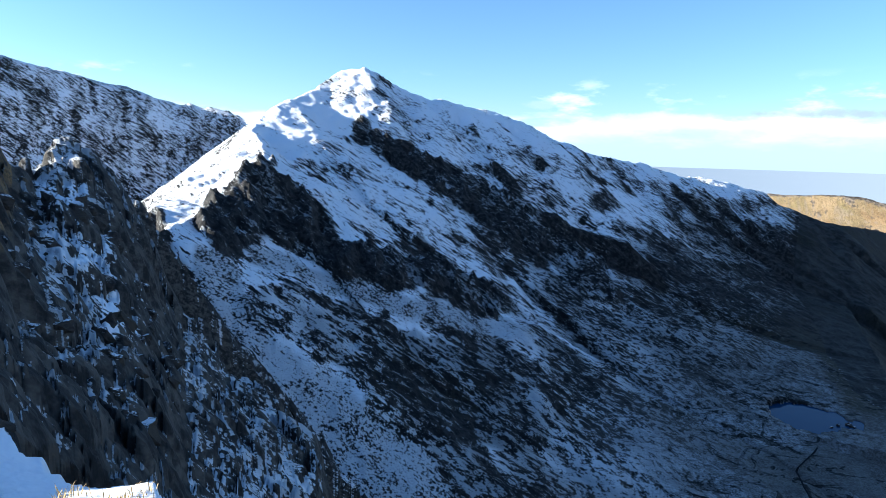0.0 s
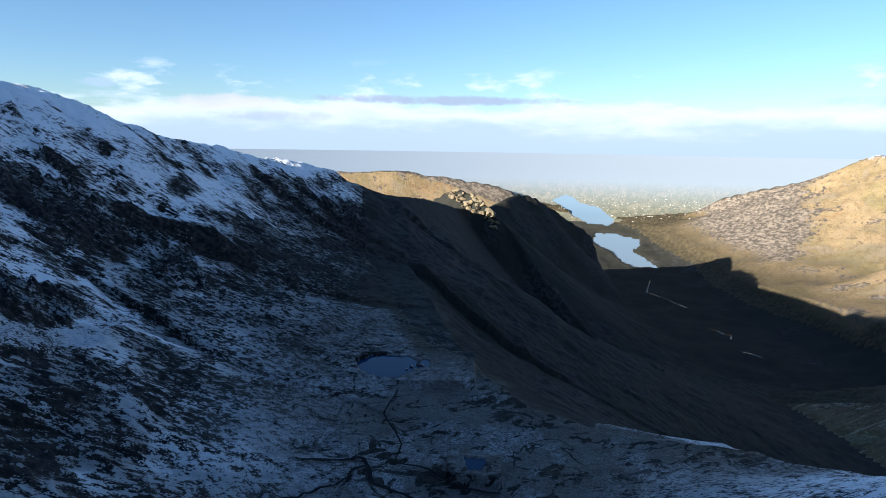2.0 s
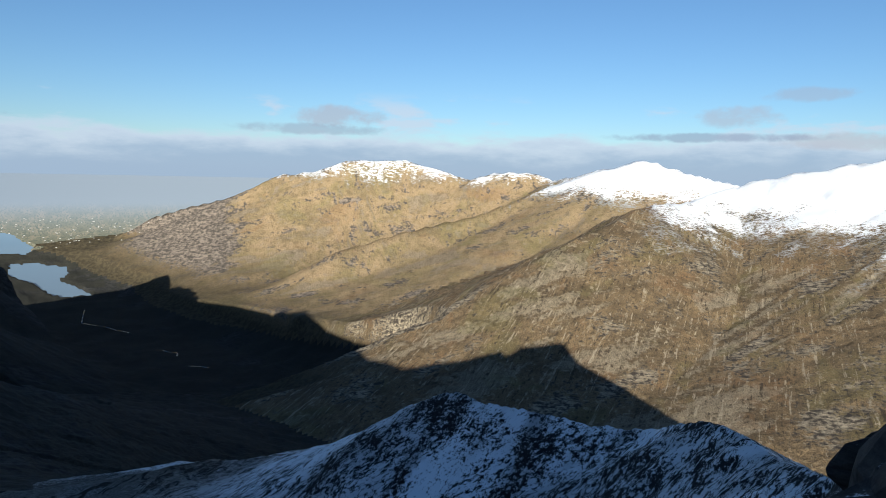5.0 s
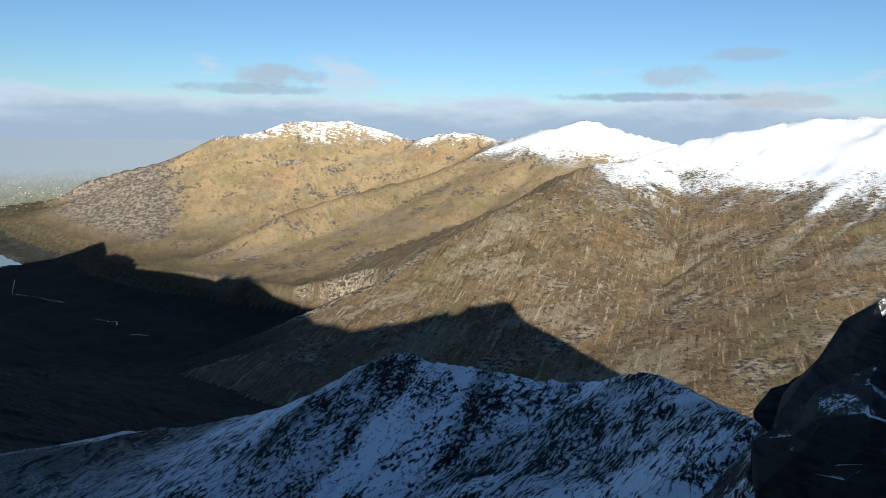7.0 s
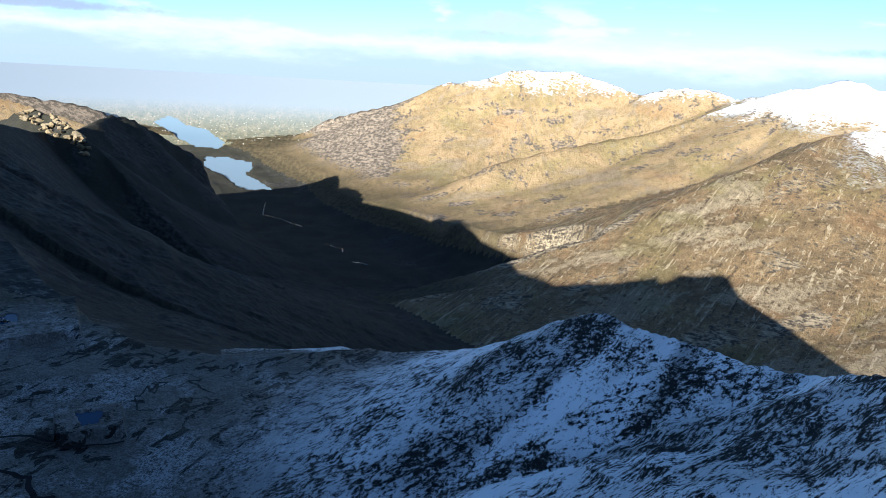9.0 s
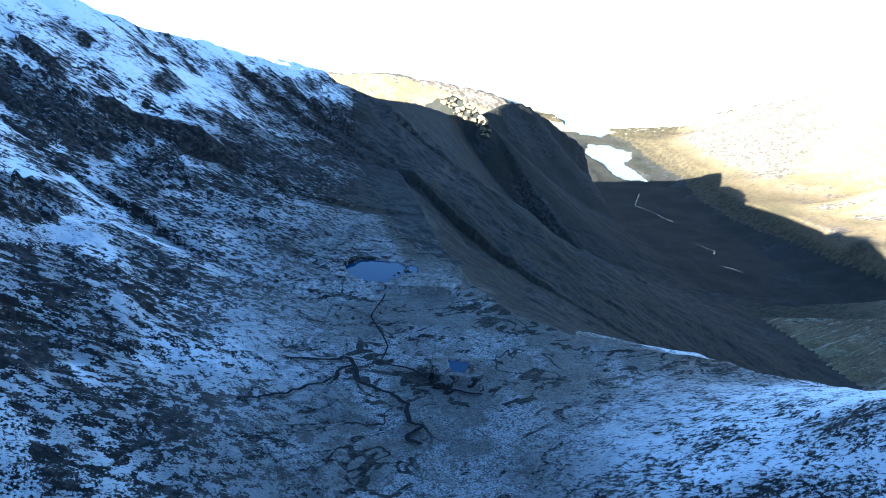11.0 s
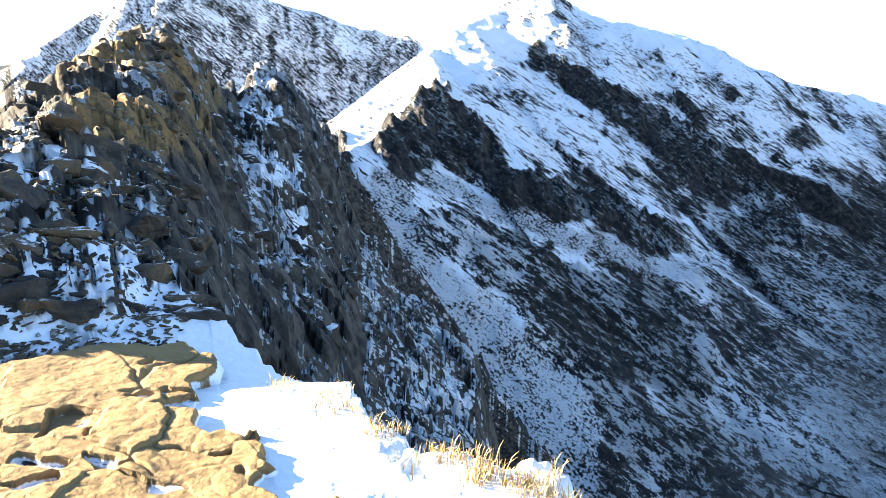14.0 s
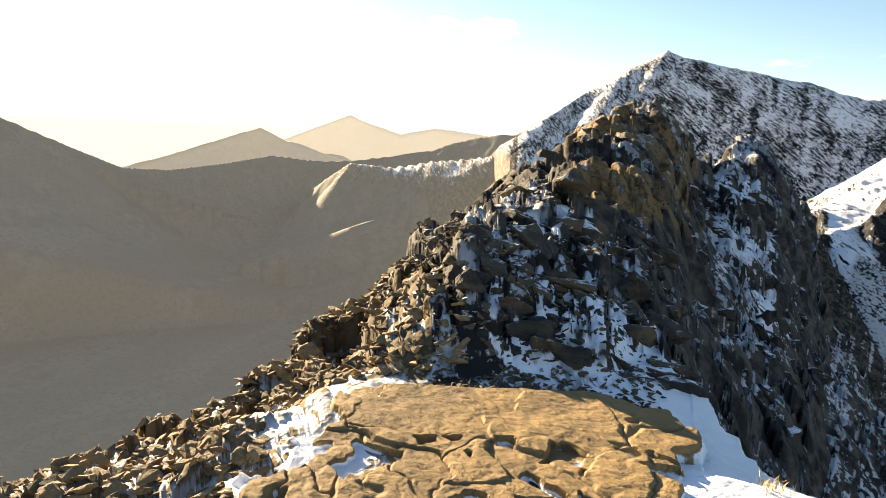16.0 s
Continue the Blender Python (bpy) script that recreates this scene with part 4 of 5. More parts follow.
azs = np.concatenate([np.arange(-126, 100, 0.16), np.arange(100, 234, 2.0)])
far_rs = np.concatenate([np.arange(120, 400, 3.2), np.arange(400, 800, 2.6), np.arange(800, 1400, 4.0), np.geomspace(1400, 1880, 30), np.geomspace(1895, 2450, 75), np.geomspace(2480, 3600, 36), np.geomspace(3640, 12000, 75), np.geomspace(12500, 60000, 16)])
near_azs = np.concatenate([np.arange(-126, 4, 0.5), np.arange(4, 108, 0.1), np.arange(108, 234, 2.0)])
near_rs = np.concatenate([[0.3], np.geomspace(0.96, 121, 400)])
NAMES = {"ground": ("ground", "frosted brown moor and valley floor between the mountains", "ground", "structure"),
         "snow_mountain": ("mountain", "snow-dusted rocky mountain with a sharp sunlit arete", "mountain", ""),
         "summit": ("mountain", "high snow-covered pyramid peak with a craggy face", "mountain", ""),
         "dark_ridge": ("ridge", "long grassy ridge darkened for shade, sunlit crags on top", "ridge", ""),
         "frosted_spur": ("spur", "frosted grassy spur lying in the ridge's shade", "spur", ""),
         "far_hill": ("hill", "distant brown hill with a snow-dusted rocky top", "hill", ""),
         "white_hill": ("hill", "tan grassy hill rising to a smooth white top", "hill", ""),
         "broad_hill": ("hill", "broad brown heathery hill with scree runs and snow cap", "hill", ""),
         "brown_hill": ("hill", "low distant brown moorland hill in sunshine", "hill", ""),
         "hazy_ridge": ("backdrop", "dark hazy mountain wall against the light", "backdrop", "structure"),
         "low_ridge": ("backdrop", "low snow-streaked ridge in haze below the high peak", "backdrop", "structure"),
         "pale_peak": ("backdrop", "hazy brown peak in the glow of low sun", "backdrop", "structure"),
         "glow": ("backdrop", "bright haze along the southern horizon", "backdrop", "structure"),
         "pale_peaks": ("backdrop", "pale far peaks in the glow of low sun", "backdrop", "structure"),
         "plain": ("backdrop", "pale hazy coastal plain fading into the sky", "backdrop", "structure"),
         "crest": ("ridge_crest", "craggy rock ridge crest with frozen snow patches", "ridge", "")}
for part_name, meshes in (("far", sheet("far", azs, far_rs, HILL, True)), ("near", sheet("near", near_azs, near_rs, CLOSE, True))):
    for group, mesh in meshes.items():
        name, label, category, kind = NAMES[group]
        tagged(new(name, mesh), label, category, "", kind)


def pool(name, label, rim, level, mat):
    """A lake's still surface inside a rim of bearings and distances, a little under its shores."""
    mid = np.mean([q[0] for q in rim]), np.mean([q[1] for q in rim])
    wider = [(mid[0] + (a - mid[0]) * 1.1, mid[1] + (d - mid[1]) * 1.06) for a, d in rim]
    az, dist = np.meshgrid(np.linspace(min(q[0] for q in wider), max(q[0] for q in wider), 60), np.linspace(min(q[1] for q in wider), max(q[1] for q in wider), 60))
    wet = inside(az, dist, wider)
    a = np.radians(az)
    px, py, pz = squeezed(-dist * np.sin(a), dist * np.cos(a), np.full_like(a, level))
    bm, at = bmesh.new(), {}

    def vert(i, j):
        if (i, j) not in at:
            at[i, j] = bm.verts.new((px[i, j], py[i, j], pz[i, j]))
        return at[i, j]

    for i in range(59):
        for j in range(59):
            if wet[i, j] or wet[i + 1, j] or wet[i, j + 1] or wet[i + 1, j + 1]:
                bm.faces.new((vert(i, j + 1), vert(i, j), vert(i + 1, j), vert(i + 1, j + 1)))
    for f in bm.faces:
        f.smooth = True
        if f.normal.z < 0:
            f.normal_flip()
    mesh = bpy.data.meshes.new(name)
    bm.to_mesh(mesh)
    bm.free()
    mesh.materials.append(mat)
    return tagged(new(name, mesh), label, "lake", "", "structure")


pool("water", "small dark blue mountain tarn", TARN, -206.5, TARN_WATER)
pool("water", "small dark pool in the frosted moor", POND, -210.0, TARN_WATER)
pool("water", "long pale blue valley lake", LONG_LAKE, -797, BLUE_WATER)
pool("water", "further pale blue valley lake", FAR_LAKE, -797, BLUE_WATER)


# ---- helpers for things ----
def part(name, bm, mat, parent=None, label="", smooth=False):
    """Links a bmesh as one mesh object, under a thing where one is given."""
    mesh = bpy.data.meshes.new(name)
    bm.to_mesh(mesh)
    bm.free()
    mesh.materials.append(mat)
    if smooth:
        mesh.polygons.foreach_set("use_smooth", np.ones(len(mesh.polygons), bool))
    ob = new(name, mesh)
    if parent:
        ob.parent = parent
    if label:
        ob["label"] = label
    return ob


def heights(points):
    p = np.array(points, float)
    return shaped(p[:, 0], p[:, 1])[0]


def stone_material(name, dark, light, stain, frost, relief=0.8):
    """Weathered rock with lichen-like stains and a little rime on what faces up."""
    made, tree, bsdf = material(name)
    where = node(tree, "ShaderNodeNewGeometry")
    place, lean = where.outputs["Position"], node(tree, "ShaderNodeSeparateXYZ", {0: where.outputs["Normal"]}).outputs["Z"]
    own = node(tree, "ShaderNodeObjectInfo").outputs["Random"]
    coarse, fine = grain(tree, place, 2.2, 5.0, 0.65), grain(tree, place, 19.0, 5.0, 0.7)
    beds = grain(tree, stretched(tree, place, 1.5, 1.5, 14.0, (0.35, 0.2, 0.0)), 1.0, 4.0, 0.6)
    colour = mixed(tree, ramp(tree, maths(tree, "ADD", maths(tree, "MULTIPLY", coarse, 0.6), maths(tree, "MULTIPLY", beds, 0.4)), 0.33, 0.66), dark, light)
    colour = mixed(tree, ramp(tree, maths(tree, "ADD", coarse, maths(tree, "MULTIPLY", own, 0.2)), 0.58, 0.72, 0.0, 0.7), colour, stain)
    colour = mixed(tree, ramp(tree, fine, 0.5, 0.8, 0.0, 0.6), colour, dark)
    rime = ramp(tree, maths(tree, "ADD", maths(tree, "MULTIPLY", lean, 0.55), maths(tree, "ADD", maths(tree, "MULTIPLY", coarse, 0.7), maths(tree, "MULTIPLY", fine, 0.45))), 1.18 - frost, 1.30 - frost)
    drift = node(tree, "ShaderNodeAttribute", attribute_name="snow").outputs["Fac"]
    rime = maths(tree, "MAXIMUM", rime, ramp(tree, maths(tree, "ADD", drift, maths(tree, "MULTIPLY", maths(tree, "SUBTRACT", fine, 0.5), 0.8)), 0.4, 0.6))
    colour = mixed(tree, rime, colour, (0.8, 0.82, 0.86))
    tree.links.new(colour, bsdf.inputs["Base Color"])
    bsdf.inputs["Roughness"].default_value = 0.85
    bsdf.inputs["Specular IOR Level"].default_value = 0.25
    bumped = node(tree, "ShaderNodeBump", {"Height": maths(tree, "ADD", maths(tree, "MULTIPLY", fine, 0.35), maths(tree, "ADD", coarse, maths(tree, "MULTIPLY", beds, 0.7))), "Strength": relief, "Distance": 0.06})
    tree.links.new(bumped.outputs[0], bsdf.inputs["Normal"])
    return made


# one rock in lit and shaded tones: sunlight and shade put into colour
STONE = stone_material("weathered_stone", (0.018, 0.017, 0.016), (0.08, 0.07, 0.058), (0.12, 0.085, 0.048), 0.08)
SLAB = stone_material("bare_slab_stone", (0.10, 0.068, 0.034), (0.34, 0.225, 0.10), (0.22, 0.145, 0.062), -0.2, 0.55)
SHADED_STONE = stone_material("shaded_crag_stone", (0.014, 0.013, 0.013), (0.055, 0.05, 0.045), (0.04, 0.034, 0.025), 0.14)
SUNLIT_STONE = stone_material("sunlit_shard_stone", (0.06, 0.047, 0.03), (0.27, 0.20, 0.11), (0.25, 0.165, 0.08), 0.0)
RNG = random.Random(11)


def rock_mesh(seed, flat=0.7, rugged=0.05):
    """An angular block of rock about 1 m across: the hull of a few points, its faces roughened."""
    rng = random.Random(seed)
    bm = bmesh.new()
    for _ in range(15):
        v = Vector((rng.gauss(0, 1), rng.gauss(0, 1), rng.gauss(0, 1))).normalized() * rng.uniform(0.42, 0.56)
        bm.verts.new((v.x * rng.uniform(0.85, 1.15), v.y * 0.85, v.z * flat))
    hull = bmesh.ops.convex_hull(bm, input=bm.verts[:])
    bmesh.ops.delete(bm, geom=[v for v in bm.verts if not v.link_faces], context="VERTS")
    bmesh.ops.bevel(bm, geom=bm.edges[:], offset=0.025, segments=1, affect="EDGES", clamp_overlap=True)
    bmesh.ops.triangulate(bm, faces=bm.faces[:])
    long_edges = [e for e in bm.edges if e.calc_length() > 0.16]
    bmesh.ops.subdivide_edges(bm, edges=long_edges, cuts=2)
    bmesh.ops.triangulate(bm, faces=bm.faces[:])
    for v in bm.verts:
        v.co += noise.noise_vector(v.co * 4 + Vector((seed, 0, 0))) * rugged + noise.noise_vector(v.co * 11 + Vector((0, seed, 0))) * rugged * 0.45
    bmesh.ops.recalc_face_normals(bm, faces=bm.faces[:])
    mesh = bpy.data.meshes.new("rock")
    bm.to_mesh(mesh)
    bm.free()
    return mesh


ROCKS = [rock_mesh(k, flat=(0.5, 0.7, 0.9, 0.6)[k % 4], rugged=0.05 + 0.02 * (k % 3)) for k in range(12)]
TALL = [rock_mesh(40 + k, flat=1.5, rugged=0.09) for k in range(6)]


def scatter(shapes, mat, places, label, group, whole=None):
    """Rocks, each an object of its own or a block of a whole crag: (x, y, width, sink, tilt)."""
    zs = heights([p[:2] for p in places])
    for (x, y, width, sink, tilt), z in zip(places, zs):
        mesh = RNG.choice(shapes)
        if not mesh.materials:
            mesh.materials.append(mat)
        elif mesh.materials[0] != mat:
            mesh = mesh.copy()
            mesh.materials[0] = mat
        if whole:
            ob = new("block", mesh)
            ob.parent = whole
        else:
            ob = tagged(new("rock", mesh), label, "rock", group)
        ob.matrix_basis = pose(x, y, z + width * (0.35 - sink), RNG.gauss(-12, tilt * 0.6), RNG.gauss(14, tilt * 0.6), RNG.gauss(35, 38)) @ Matrix.Diagonal((width * RNG.uniform(0.9, 1.7), width * RNG.uniform(0.7, 1.1), width * RNG.uniform(0.7, 1.15), 1))


def polar(az, d):
    a = radians(az)
    return -d * math.sin(a), d * math.cos(a)


near_rocks, slope_rocks, crag_rocks, dark_rocks = [], [], [], []
for _ in range(215):                                  # the heap just past the bare slab
    az, d = RNG.uniform(36, 56), 4.5 + 5.5 * RNG.random() ** 1.3
    near_rocks.append((*polar(az, d), (0.10 + 0.32 * RNG.random() ** 2) * (0.5 + d / 11), 0.44, 16))
for az, d, w in ((54.6, 5.0, 0.30), (56.8, 5.2, 0.34), (52.4, 5.3, 0.28), (43.0, 8.8, 0.95), (44.8, 8.5, 0.7), (41.4, 9.2, 0.75), (49.0, 6.2, 0.4), (46.0, 5.6, 0.33)):
    near_rocks.append((*polar(az, d), w, 0.30, 12))
for _ in range(90):                                   # the sunny slope falling to the south
    az = RNG.uniform(54, 94)
    d = RNG.uniform(3.2 if az > 72 else 4.6, float(np.interp(az, [54, 62, 72, 94], [13, 8, 5.4, 4.6])))
    slope_rocks.append((*polar(az, d), RNG.uniform(0.06, 0.2) * (0.5 + d / 9), 0.34, 20))
for _ in range(70):                                   # the rising crest
    d = RNG.uniform(11, 34)
    crag_rocks.append((*polar(RNG.uniform(36, 50 - d * 0.2), d), RNG.uniform(0.3, 0.7) * (0.5 + d / 40), 0.42, 20))
for k in range(60):                                   # broken rock down the shaded north side
    d = RNG.uniform(12, 40)
    dark_rocks.append((*polar(RNG.uniform(22.5, 34), d), RNG.uniform(0.4, 0.9) * (0.4 + d / 45), 0.62, 12))
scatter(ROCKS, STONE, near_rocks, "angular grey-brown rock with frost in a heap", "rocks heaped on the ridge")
scatter(ROCKS, SUNLIT_STONE, slope_rocks, "sunlit angular brown rock on the steep slope", "rocks on the sunny slope")
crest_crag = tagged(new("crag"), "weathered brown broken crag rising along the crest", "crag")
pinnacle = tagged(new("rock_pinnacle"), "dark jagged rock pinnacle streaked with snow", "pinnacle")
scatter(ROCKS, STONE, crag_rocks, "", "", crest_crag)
scatter(TALL, SHADED_STONE, dark_rocks, "", "", pinnacle)
side = [(-122.5, 13.0, 4.6), (-125, 11.5, 5.0), (-120, 14.0, 2.6), (-118.6, 12.5, 1.3), (-123, 10.0, 3.0), (-129, 12.0, 6.0), (-119.5, 11.0, 1.8)]
for az, d, w in side:
    x, y = polar(az, d)
    mesh = TALL[int(w * 7) % 6].copy()
    mesh.materials[0] = SHADED_STONE
    ob = tagged(new("rock", mesh), "large crag block painted near black for shade, snow in its cracks", "rock", "blocks beside the drop")
    ob.matrix_world = pose(x, y, -3.4 - w * 0.45 + (-az - 116) * 0.2, 8, -6, az * 7) @ Matrix.Scale(w, 4)


def bedrock():
    """The bare platform: one sheet of rock broken by joints, some blocks lifted or missing, snow lying in the hollows."""
    rng = np.random.default_rng(5)
    azr, ds = np.radians(np.linspace(18, 80, 540)), np.linspace(1.9, 4.3, 360)
    A, D = np.meshgrid(azr, ds)
    x, y = -D * np.sin(A), D * np.cos(A)
    qx, qy = x + 0.10 * fbm(x, y, 0.5, 4), (y + 0.10 * fbm(x + 9, y, 0.5, 4)) * 1.35
    seeds = np.stack([rng.uniform(-4.6, 0.2, 140), rng.uniform(-0.5, 6.0, 140)], 1)
    d1, d2, own = np.full(x.shape, 9.0), np.full(x.shape, 9.0), np.zeros(x.shape, int)
    for k, (sx, sy) in enumerate(seeds):
        d = np.hypot(qx - sx, qy - sy)
        nearer = d < d1
        d2 = np.where(nearer, d1, np.minimum(d2, d))
        own = np.where(nearer, k, own)
        d1 = np.where(nearer, d, d1)
    lift = rng.uniform(-0.010, 0.010, 140)
    lift[rng.random(140) < 0.06] = -0.035
    tilt = rng.uniform(-0.010, 0.010, (140, 2))
    z = 0.045 + lift[own] + tilt[own, 0] * (qx - seeds[own, 0]) + tilt[own, 1] * (qy - seeds[own, 1]) + 0.010 * fbm(x, y, 0.5, 4) + 0.004 * fbm(x, y * 3, 0.12, 3)
    chip, seam = facets(qx * 4.6 + 0.2 * fbm(x, y, 0.3, 2), qy * 5.2, 9)
    gone = (chip > 0.33 - 0.10 * np.clip((3.1 - D) / 1.0, -1, 1)) & (D < 3.35)
    z = z - 0.035 * gone - 0.003 * seam * (D < 3.4)
    z = z - 0.02 * np.clip(1 - (d2 - d1) / 0.022, 0, 1) * np.clip(-0.1 + 2.0 * fbm(x, y, 0.8, 2), 0, 1)
    side_ = np.interp(D, [1.5, 2.3, 2.6, 3.0, 3.4, 4.3], [19, 27, 34, 36.5, 37.5, 40])
    edge = np.minimum(4.1 - D + 0.08 * fbm(x, y, 0.7, 3), np.minimum((np.degrees(A) - side_) * D / 57.3, (np.interp(D, [2.5, 3.1, 3.8, 4.1], [80, 74, 68, 65]) - np.degrees(A)) * D / 57.3) + 0.30 * fbm(x + 5, y, 0.5, 4))
    z = z - 0.10 * np.clip(1 - edge / 0.08, 0, 1)
    for _ in range(1):
        z[1:-1, 1:-1] = (z[1:-1, 1:-1] * 2 + z[:-2, 1:-1] + z[2:, 1:-1] + z[1:-1, :-2] + z[1:-1, 2:]) / 6
    flat = z - 0.045
    snow = np.clip((-flat - 0.012) / 0.03, 0, 1) * np.clip(0.75 + 1.0 * fbm(x + 3, y, 0.5, 3), 0, 1)
    m = x.shape[1]
    i, j = np.meshgrid(np.arange(x.shape[0] - 1), np.arange(m - 1), indexing="ij")
    quads = np.stack([i * m + j, i * m + j + 1, (i + 1) * m + j + 1, (i + 1) * m + j], -1).reshape(-1, 4)
    mesh = bpy.data.meshes.new("rock_slab")
    quads = quads[(edge.reshape(-1)[quads] > -0.06).all(1)]
    mesh.from_pydata(np.stack([x, y, z], -1).reshape(-1, 3).tolist(), [], quads[:, ::-1].tolist())
    mesh.attributes.new("snow", "FLOAT", "POINT").data.foreach_set("value", snow.reshape(-1).astype(np.float32))
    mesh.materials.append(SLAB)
    return tagged(new("rock_slab", mesh), "flat golden-brown bare rock slab with snow in its joints", "rock")


bedrock()
# dry grass along the drop
GRASS, gtree, gb = material("dry_grass")
gtree.links.new(mixed(gtree, node(gtree, "ShaderNodeNewGeometry").outputs["Random Per Island"], (0.5, 0.37, 0.16), (0.34, 0.23, 0.09)), gb.inputs["Base Color"])
gb.inputs["Roughness"].default_value = 0.7
bm = bmesh.new()
tufts = []
for _ in range(75):
    az = RNG.uniform(-20, 34)
    d = float(np.interp(az, [-20, 6, 12, 19, 25, 34], [2.2, 2.32, 2.45, 2.6, 3.0, 3.5])) + RNG.gauss(0, 0.08)
    tufts.append((*polar(az, d), RNG.uniform(0.5, 1.2)))
ground_z = heights([t[:2] for t in tufts])
for (tx, ty, w), z0 in zip(tufts, ground_z):
    if z0 < -0.25:
        continue
    for _ in range(26):
        a, reach, h = RNG.uniform(0, 6.28), RNG.uniform(0.01, 0.06) * w, RNG.uniform(0.02, 0.07) * w
        bx, by = tx + RNG.gauss(0, 0.035), ty + RNG.gauss(0, 0.035)
        px, py = -math.sin(a) * 0.0022, math.cos(a) * 0.0022
        dx, dy = math.cos(a) * reach, math.sin(a) * reach
        v = [bm.verts.new(q) for q in ((bx - px, by - py, z0 - 0.02), (bx + px, by + py, z0 - 0.02), (bx + dx * 0.4 + px, by + dy * 0.4 + py, z0 + h * 0.6), (bx + dx * 0.4 - px, by + dy * 0.4 - py, z0 + h * 0.6), (bx + dx, by + dy, z0 + h))]
        bm.faces.new((v[0], v[1], v[2], v[3]))
        bm.faces.new((v[3], v[2], v[4]))
tagged(part("grass", bm, GRASS), "dry golden grass tufts along the snowy edge", "grass", "", "stuff")

# loose shards on the slopes beside the platform
def shards(count, area, label, sizes, mat):
    """Very many small broken stones, one mesh."""
    base = []
    for k in range(5):
        rng = random.Random(70 + k)
        bm = bmesh.new()
        for _ in range(8):
            v = Vector((rng.gauss(0, 1), rng.gauss(0, 1), rng.gauss(0, 1))).normalized()
            bm.verts.new((v.x * 0.6, v.y * 0.42, v.z * 0.2))
        bmesh.ops.convex_hull(bm, input=bm.verts[:])
        bmesh.ops.delete(bm, geom=[v for v in bm.verts if not v.link_faces], context="VERTS")
        bmesh.ops.triangulate(bm, faces=bm.faces[:])
        bm.verts.index_update()
        base.append((np.array([v.co[:] for v in bm.verts]), [[v.index for v in f.verts] for f in bm.faces]))
        bm.free()
    spots = [area() for _ in range(count)]
    zs = heights(spots)
    verts, faces, n = [], [], 0
    for (x, y), z in zip(spots, zs):
        co, tris = RNG.choice(base)
        w = RNG.uniform(*sizes) * (0.6 + 0.4 * math.hypot(x, y) / 6)
        m = pose(x, y, z + 0.06 * w, RNG.uniform(-35, 35), RNG.uniform(-35, 35), RNG.uniform(0, 360)) @ Matrix.Scale(w, 4)
        m = np.array(m)
        verts.append(co @ m[:3, :3].T + m[:3, 3])
        faces += [[i + n for i in t] for t in tris]
        n += len(co)
    mesh = bpy.data.meshes.new("scree")
    mesh.from_pydata(np.concatenate(verts).tolist(), [], faces)
    mesh.materials.append(mat)
    return tagged(new("scree", mesh), label, "scree", "", "stuff")


def sunny_spot():
    az = RNG.uniform(55, 104)
    return polar(az, RNG.uniform(2.2 if az > 73 else 4.3, float(np.interp(az, [55, 62, 72, 104], [14, 9, 6, 5]))))


shards(4200, sunny_spot, "sunlit brown stone shards with snow between them", (0.05, 0.17), SUNLIT_STONE)
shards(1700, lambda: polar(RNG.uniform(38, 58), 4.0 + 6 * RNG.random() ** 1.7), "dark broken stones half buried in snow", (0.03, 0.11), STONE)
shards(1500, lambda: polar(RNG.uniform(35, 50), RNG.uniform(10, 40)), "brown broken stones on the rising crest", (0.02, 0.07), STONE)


# sunlit crags on the far ridge
far_crag = tagged(new("crag"), "sunlit grey-brown crags on the far ridge crest", "crag")
blocks = []
for k in range(60):
    t = RNG.random()
    az, d = -35.0 - 4.6 * t + RNG.gauss(0, 0.1), 2505 - 200 * t
    blocks.append((*polar(az, d - 50 * RNG.random()), RNG.uniform(16, 34), 0.22, 14))
FAR_STONE = stone_material("far_crag_stone", (0.10, 0.085, 0.06), (0.26, 0.21, 0.14), (0.22, 0.16, 0.08), -0.3)
scatter(ROCKS, FAR_STONE, blocks, "", "", far_crag)


def ribbon(name, label, path, width, mat, lift):
    """A thin strip that follows the ground along bearings and distances, wandering a little."""
    pts = []
    for (a0, d0), (a1, d1) in zip(path[:-1], path[1:]):
        for k in range(12):
            f = k / 12
            wob = noise.noise((a0 + f * (a1 - a0), d0 * 0.02 + f, 0.5))
            x, y = polar(a0 + f * (a1 - a0), d0 + f * (d1 - d0))
            pts.append((x + wob * width * 2.5, y - wob * width * 2.5))
    zs = heights(pts)
    bm, rows = bmesh.new(), []
    for k, ((x, y), z) in enumerate(zip(pts, zs)):
        nx, ny = pts[min(k + 1, len(pts) - 1)][0] - pts[max(k - 1, 0)][0], pts[min(k + 1, len(pts) - 1)][1] - pts[max(k - 1, 0)][1]
        n = math.hypot(nx, ny) or 1
        w = width * (0.6 + 0.7 * abs(noise.noise((x * 0.05, y * 0.05, 3.0))))
        row = []
        for side_ in (-1, 1):
            px, py, pz = squeezed(np.array([x - side_ * ny / n * w]), np.array([y + side_ * nx / n * w]), np.array([z + lift]))
            row.append(bm.verts.new((px[0], py[0], pz[0])))
        rows.append(row)
    for a, b in zip(rows[:-1], rows[1:]):
        bm.faces.new((a[0], a[1], b[1], b[0]))
    bmesh.ops.recalc_face_normals(bm, faces=bm.faces[:])
    return tagged(part(name, bm, mat), label, "stream", "", "structure")


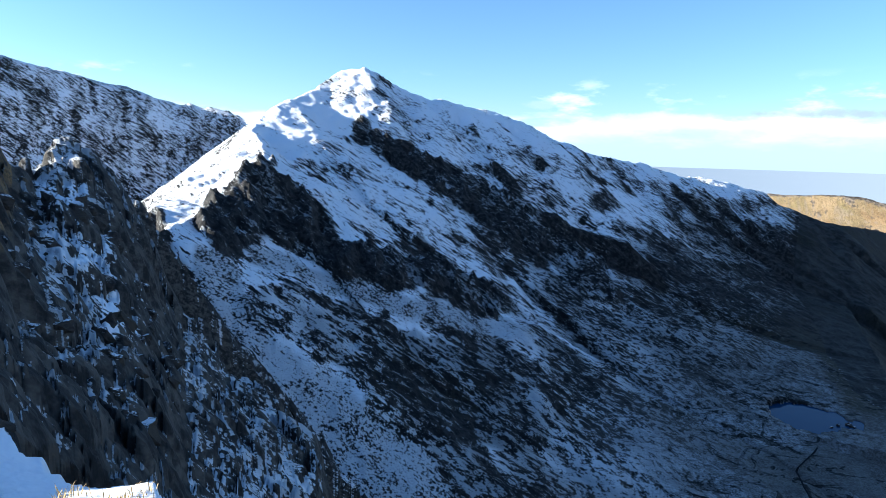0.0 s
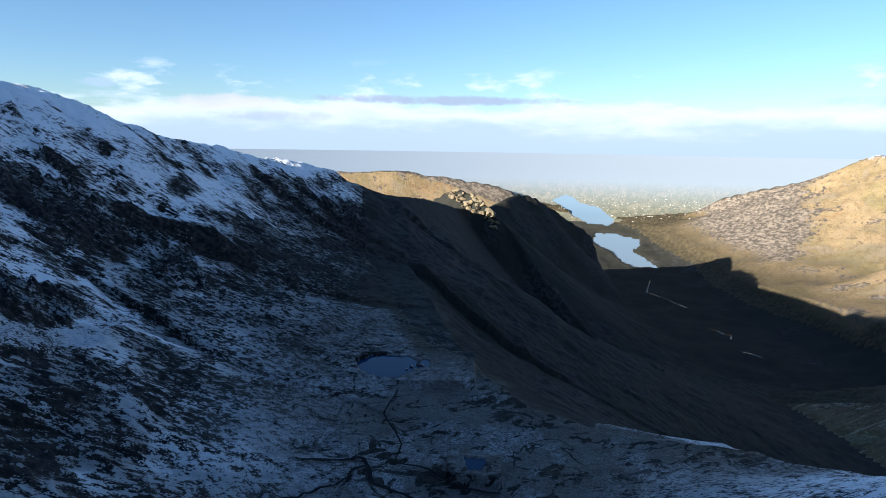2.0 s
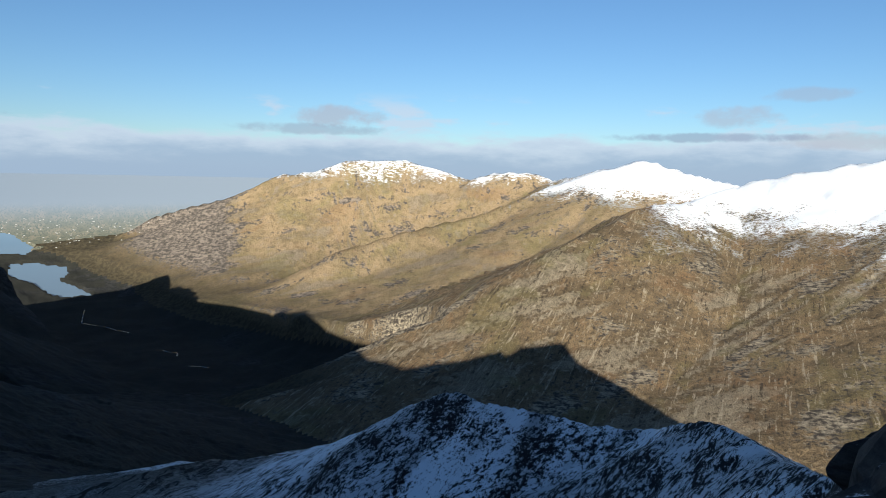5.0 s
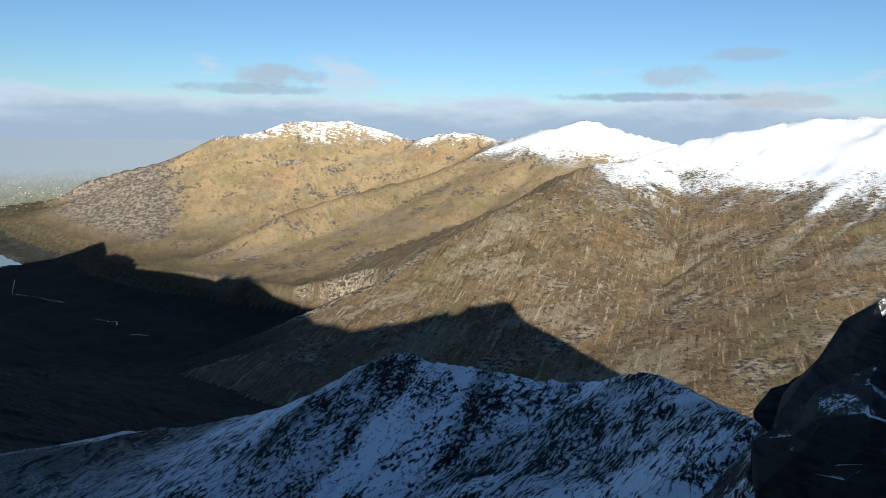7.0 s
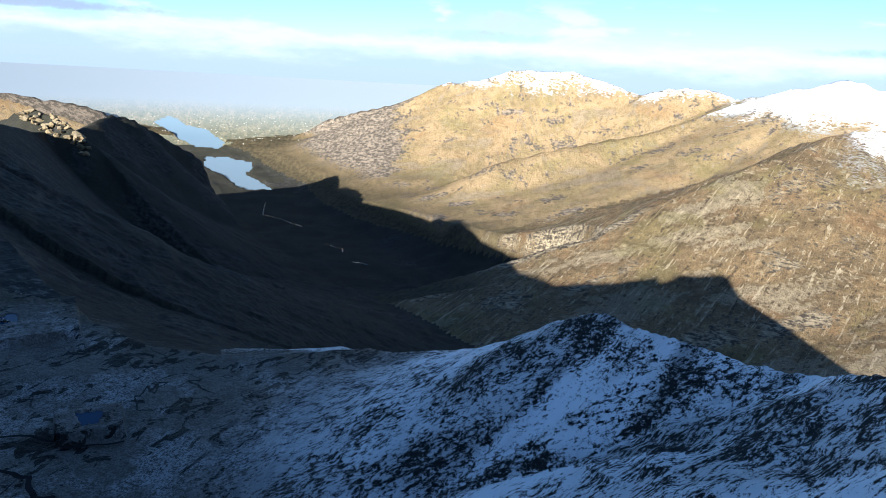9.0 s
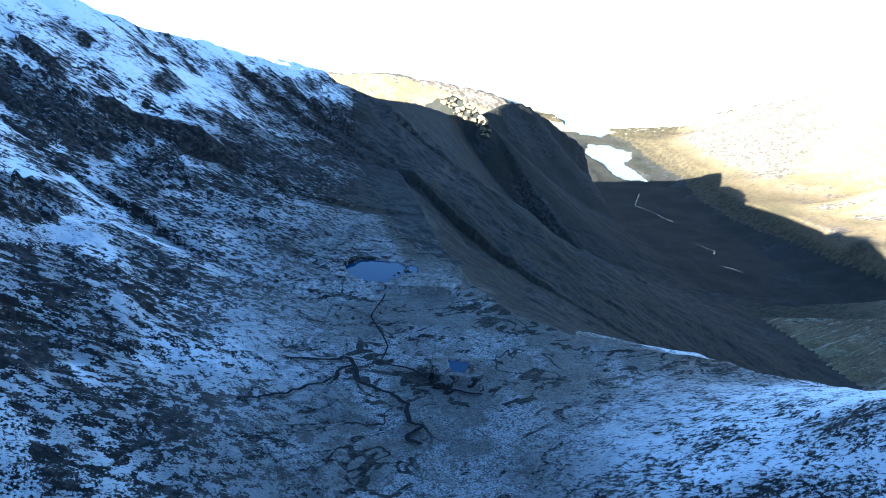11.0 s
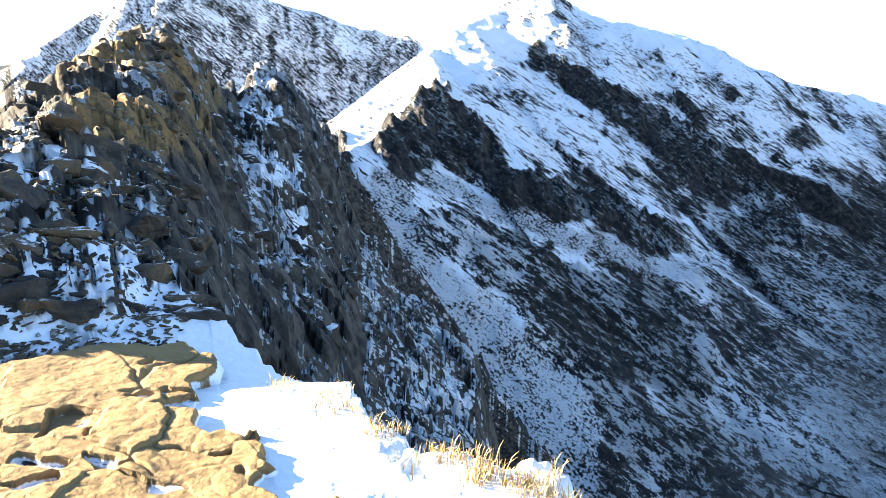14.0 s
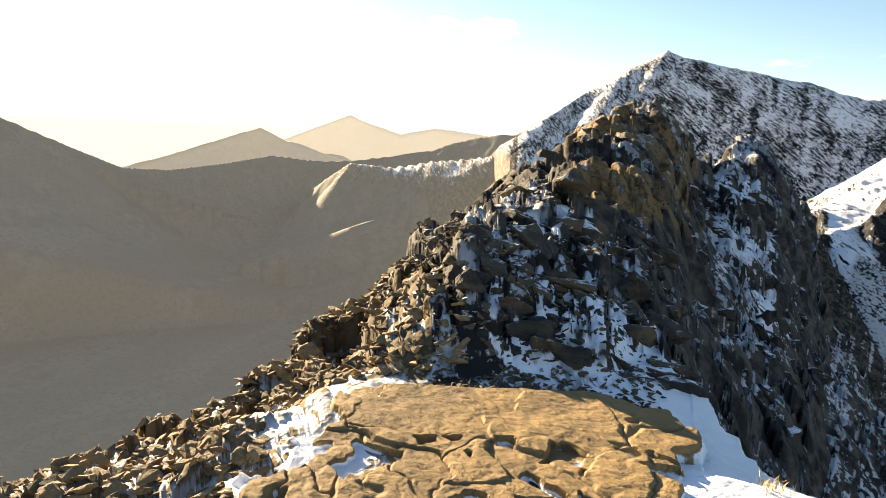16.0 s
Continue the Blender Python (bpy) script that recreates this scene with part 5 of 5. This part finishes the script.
PEAT, _, peat_bsdf = material("wet_peat")
peat_bsdf.inputs["Base Color"].default_value, peat_bsdf.inputs["Roughness"].default_value, peat_bsdf.inputs["Specular IOR Level"].default_value = (0.012, 0.012, 0.014, 1), 0.9, 0.1
by_height = lambda rows, z: [(a, -z / math.tan(radians(-e))) for a, e in rows]
ribbon("stream", "dark winding stream through the frosted moor", by_height([(-22.5, -27.2), (-24.6, -27.0), (-27.9, -26.6), (-28.9, -28.7), (-32.3, -29.3), (-33.4, -29.9), (-33.6, -31.4), (-34.9, -31.6), (-33.6, -32.7), (-35.7, -33.1)], -211), 1.9, PEAT, 1.6)
ribbon("stream", "dark winding stream through the frosted moor", by_height([(-17.7, -30.8), (-19.9, -30.5), (-23.3, -29.7), (-26.3, -28.4), (-28.2, -27.0)], -211), 1.5, PEAT, 1.6)
ribbon("stream", "dark narrow stream through the frosted moor", by_height([(-30.7, -26.6), (-33.7, -27.0), (-36.7, -28.2), (-40.9, -28.5)], -210), 1.4, PEAT, 1.6)
ribbon("stream", "dark narrow stream below the small tarn", by_height([(-31.0, -21.0), (-30.0, -23.0), (-31.5, -25.0), (-30.7, -26.6)], -208), 0.8, PEAT, 1.6)
for reach in ([(-52.7, 4063), (-52.5, 3712), (-53.9, 3573), (-55.9, 3386)], [(-57.7, 3040), (-59.3, 2960), (-59.2, 2905)], [(-60.2, 2749), (-61.8, 2713)], [(-68.1, 2244), (-69.0, 2174)]):
    ribbon("river", "pale thread of river in the dark valley", reach, 2.6, WATER, 3.0)
scatter(ROCKS, SHADED_STONE, [(*polar(a, d), w, -0.15, 8) for a, d, w in ((-32.4, 596, 5.5), (-32.9, 603, 6.5), (-33.3, 600, 4.5), (-31.9, 590, 4.0), (-33.1, 592, 5.0))], "dark peat islet in the small mountain tarn", "islets in the tarn")


def town(count):
    """Far houses round the lakes, very many and tiny: walls and a pitched roof each."""
    spots = [polar(RNG.gauss(-56, 7.5), RNG.uniform(7000, 10500)) for _ in range(count // 2)] + [polar(RNG.gauss(-48, 5), RNG.uniform(7300, 11500)) for _ in range(count // 2)]
    zs = heights(spots)
    verts, faces = [], []
    for (x, y), z in zip(spots, zs):
        if z < -799:
            continue
        w, d, h = RNG.uniform(3.5, 8), RNG.uniform(3, 5), RNG.uniform(3, 4.5)
        a, n = RNG.uniform(0, 3.14), len(verts)
        for lx, ly, lz in ((-w, -d, -3), (w, -d, -3), (w, d, -3), (-w, d, -3), (-w, -d, h), (w, -d, h), (w, d, h), (-w, d, h), (-w, 0, h * 1.5), (w, 0, h * 1.5)):
            px, py, pz = squeezed(np.array([x + lx * math.cos(a) - ly * math.sin(a)]), np.array([y + lx * math.sin(a) + ly * math.cos(a)]), np.array([z + lz]))
            verts.append((px[0], py[0], pz[0]))
        faces += [[n + i for i in f] for f in ((0, 1, 5, 4), (1, 2, 6, 5), (2, 3, 7, 6), (3, 0, 4, 7), (4, 5, 9, 8), (6, 7, 8, 9), (5, 6, 9), (7, 4, 8))]
    mesh = bpy.data.meshes.new("houses")
    mesh.from_pydata(verts, [], faces)
    mesh.materials.append(plain_material("pale_render", (0.36, 0.355, 0.34)))
    return tagged(new("houses", mesh), "tiny white houses of a far town by the lakes", "house", "", "stuff")


town(240)
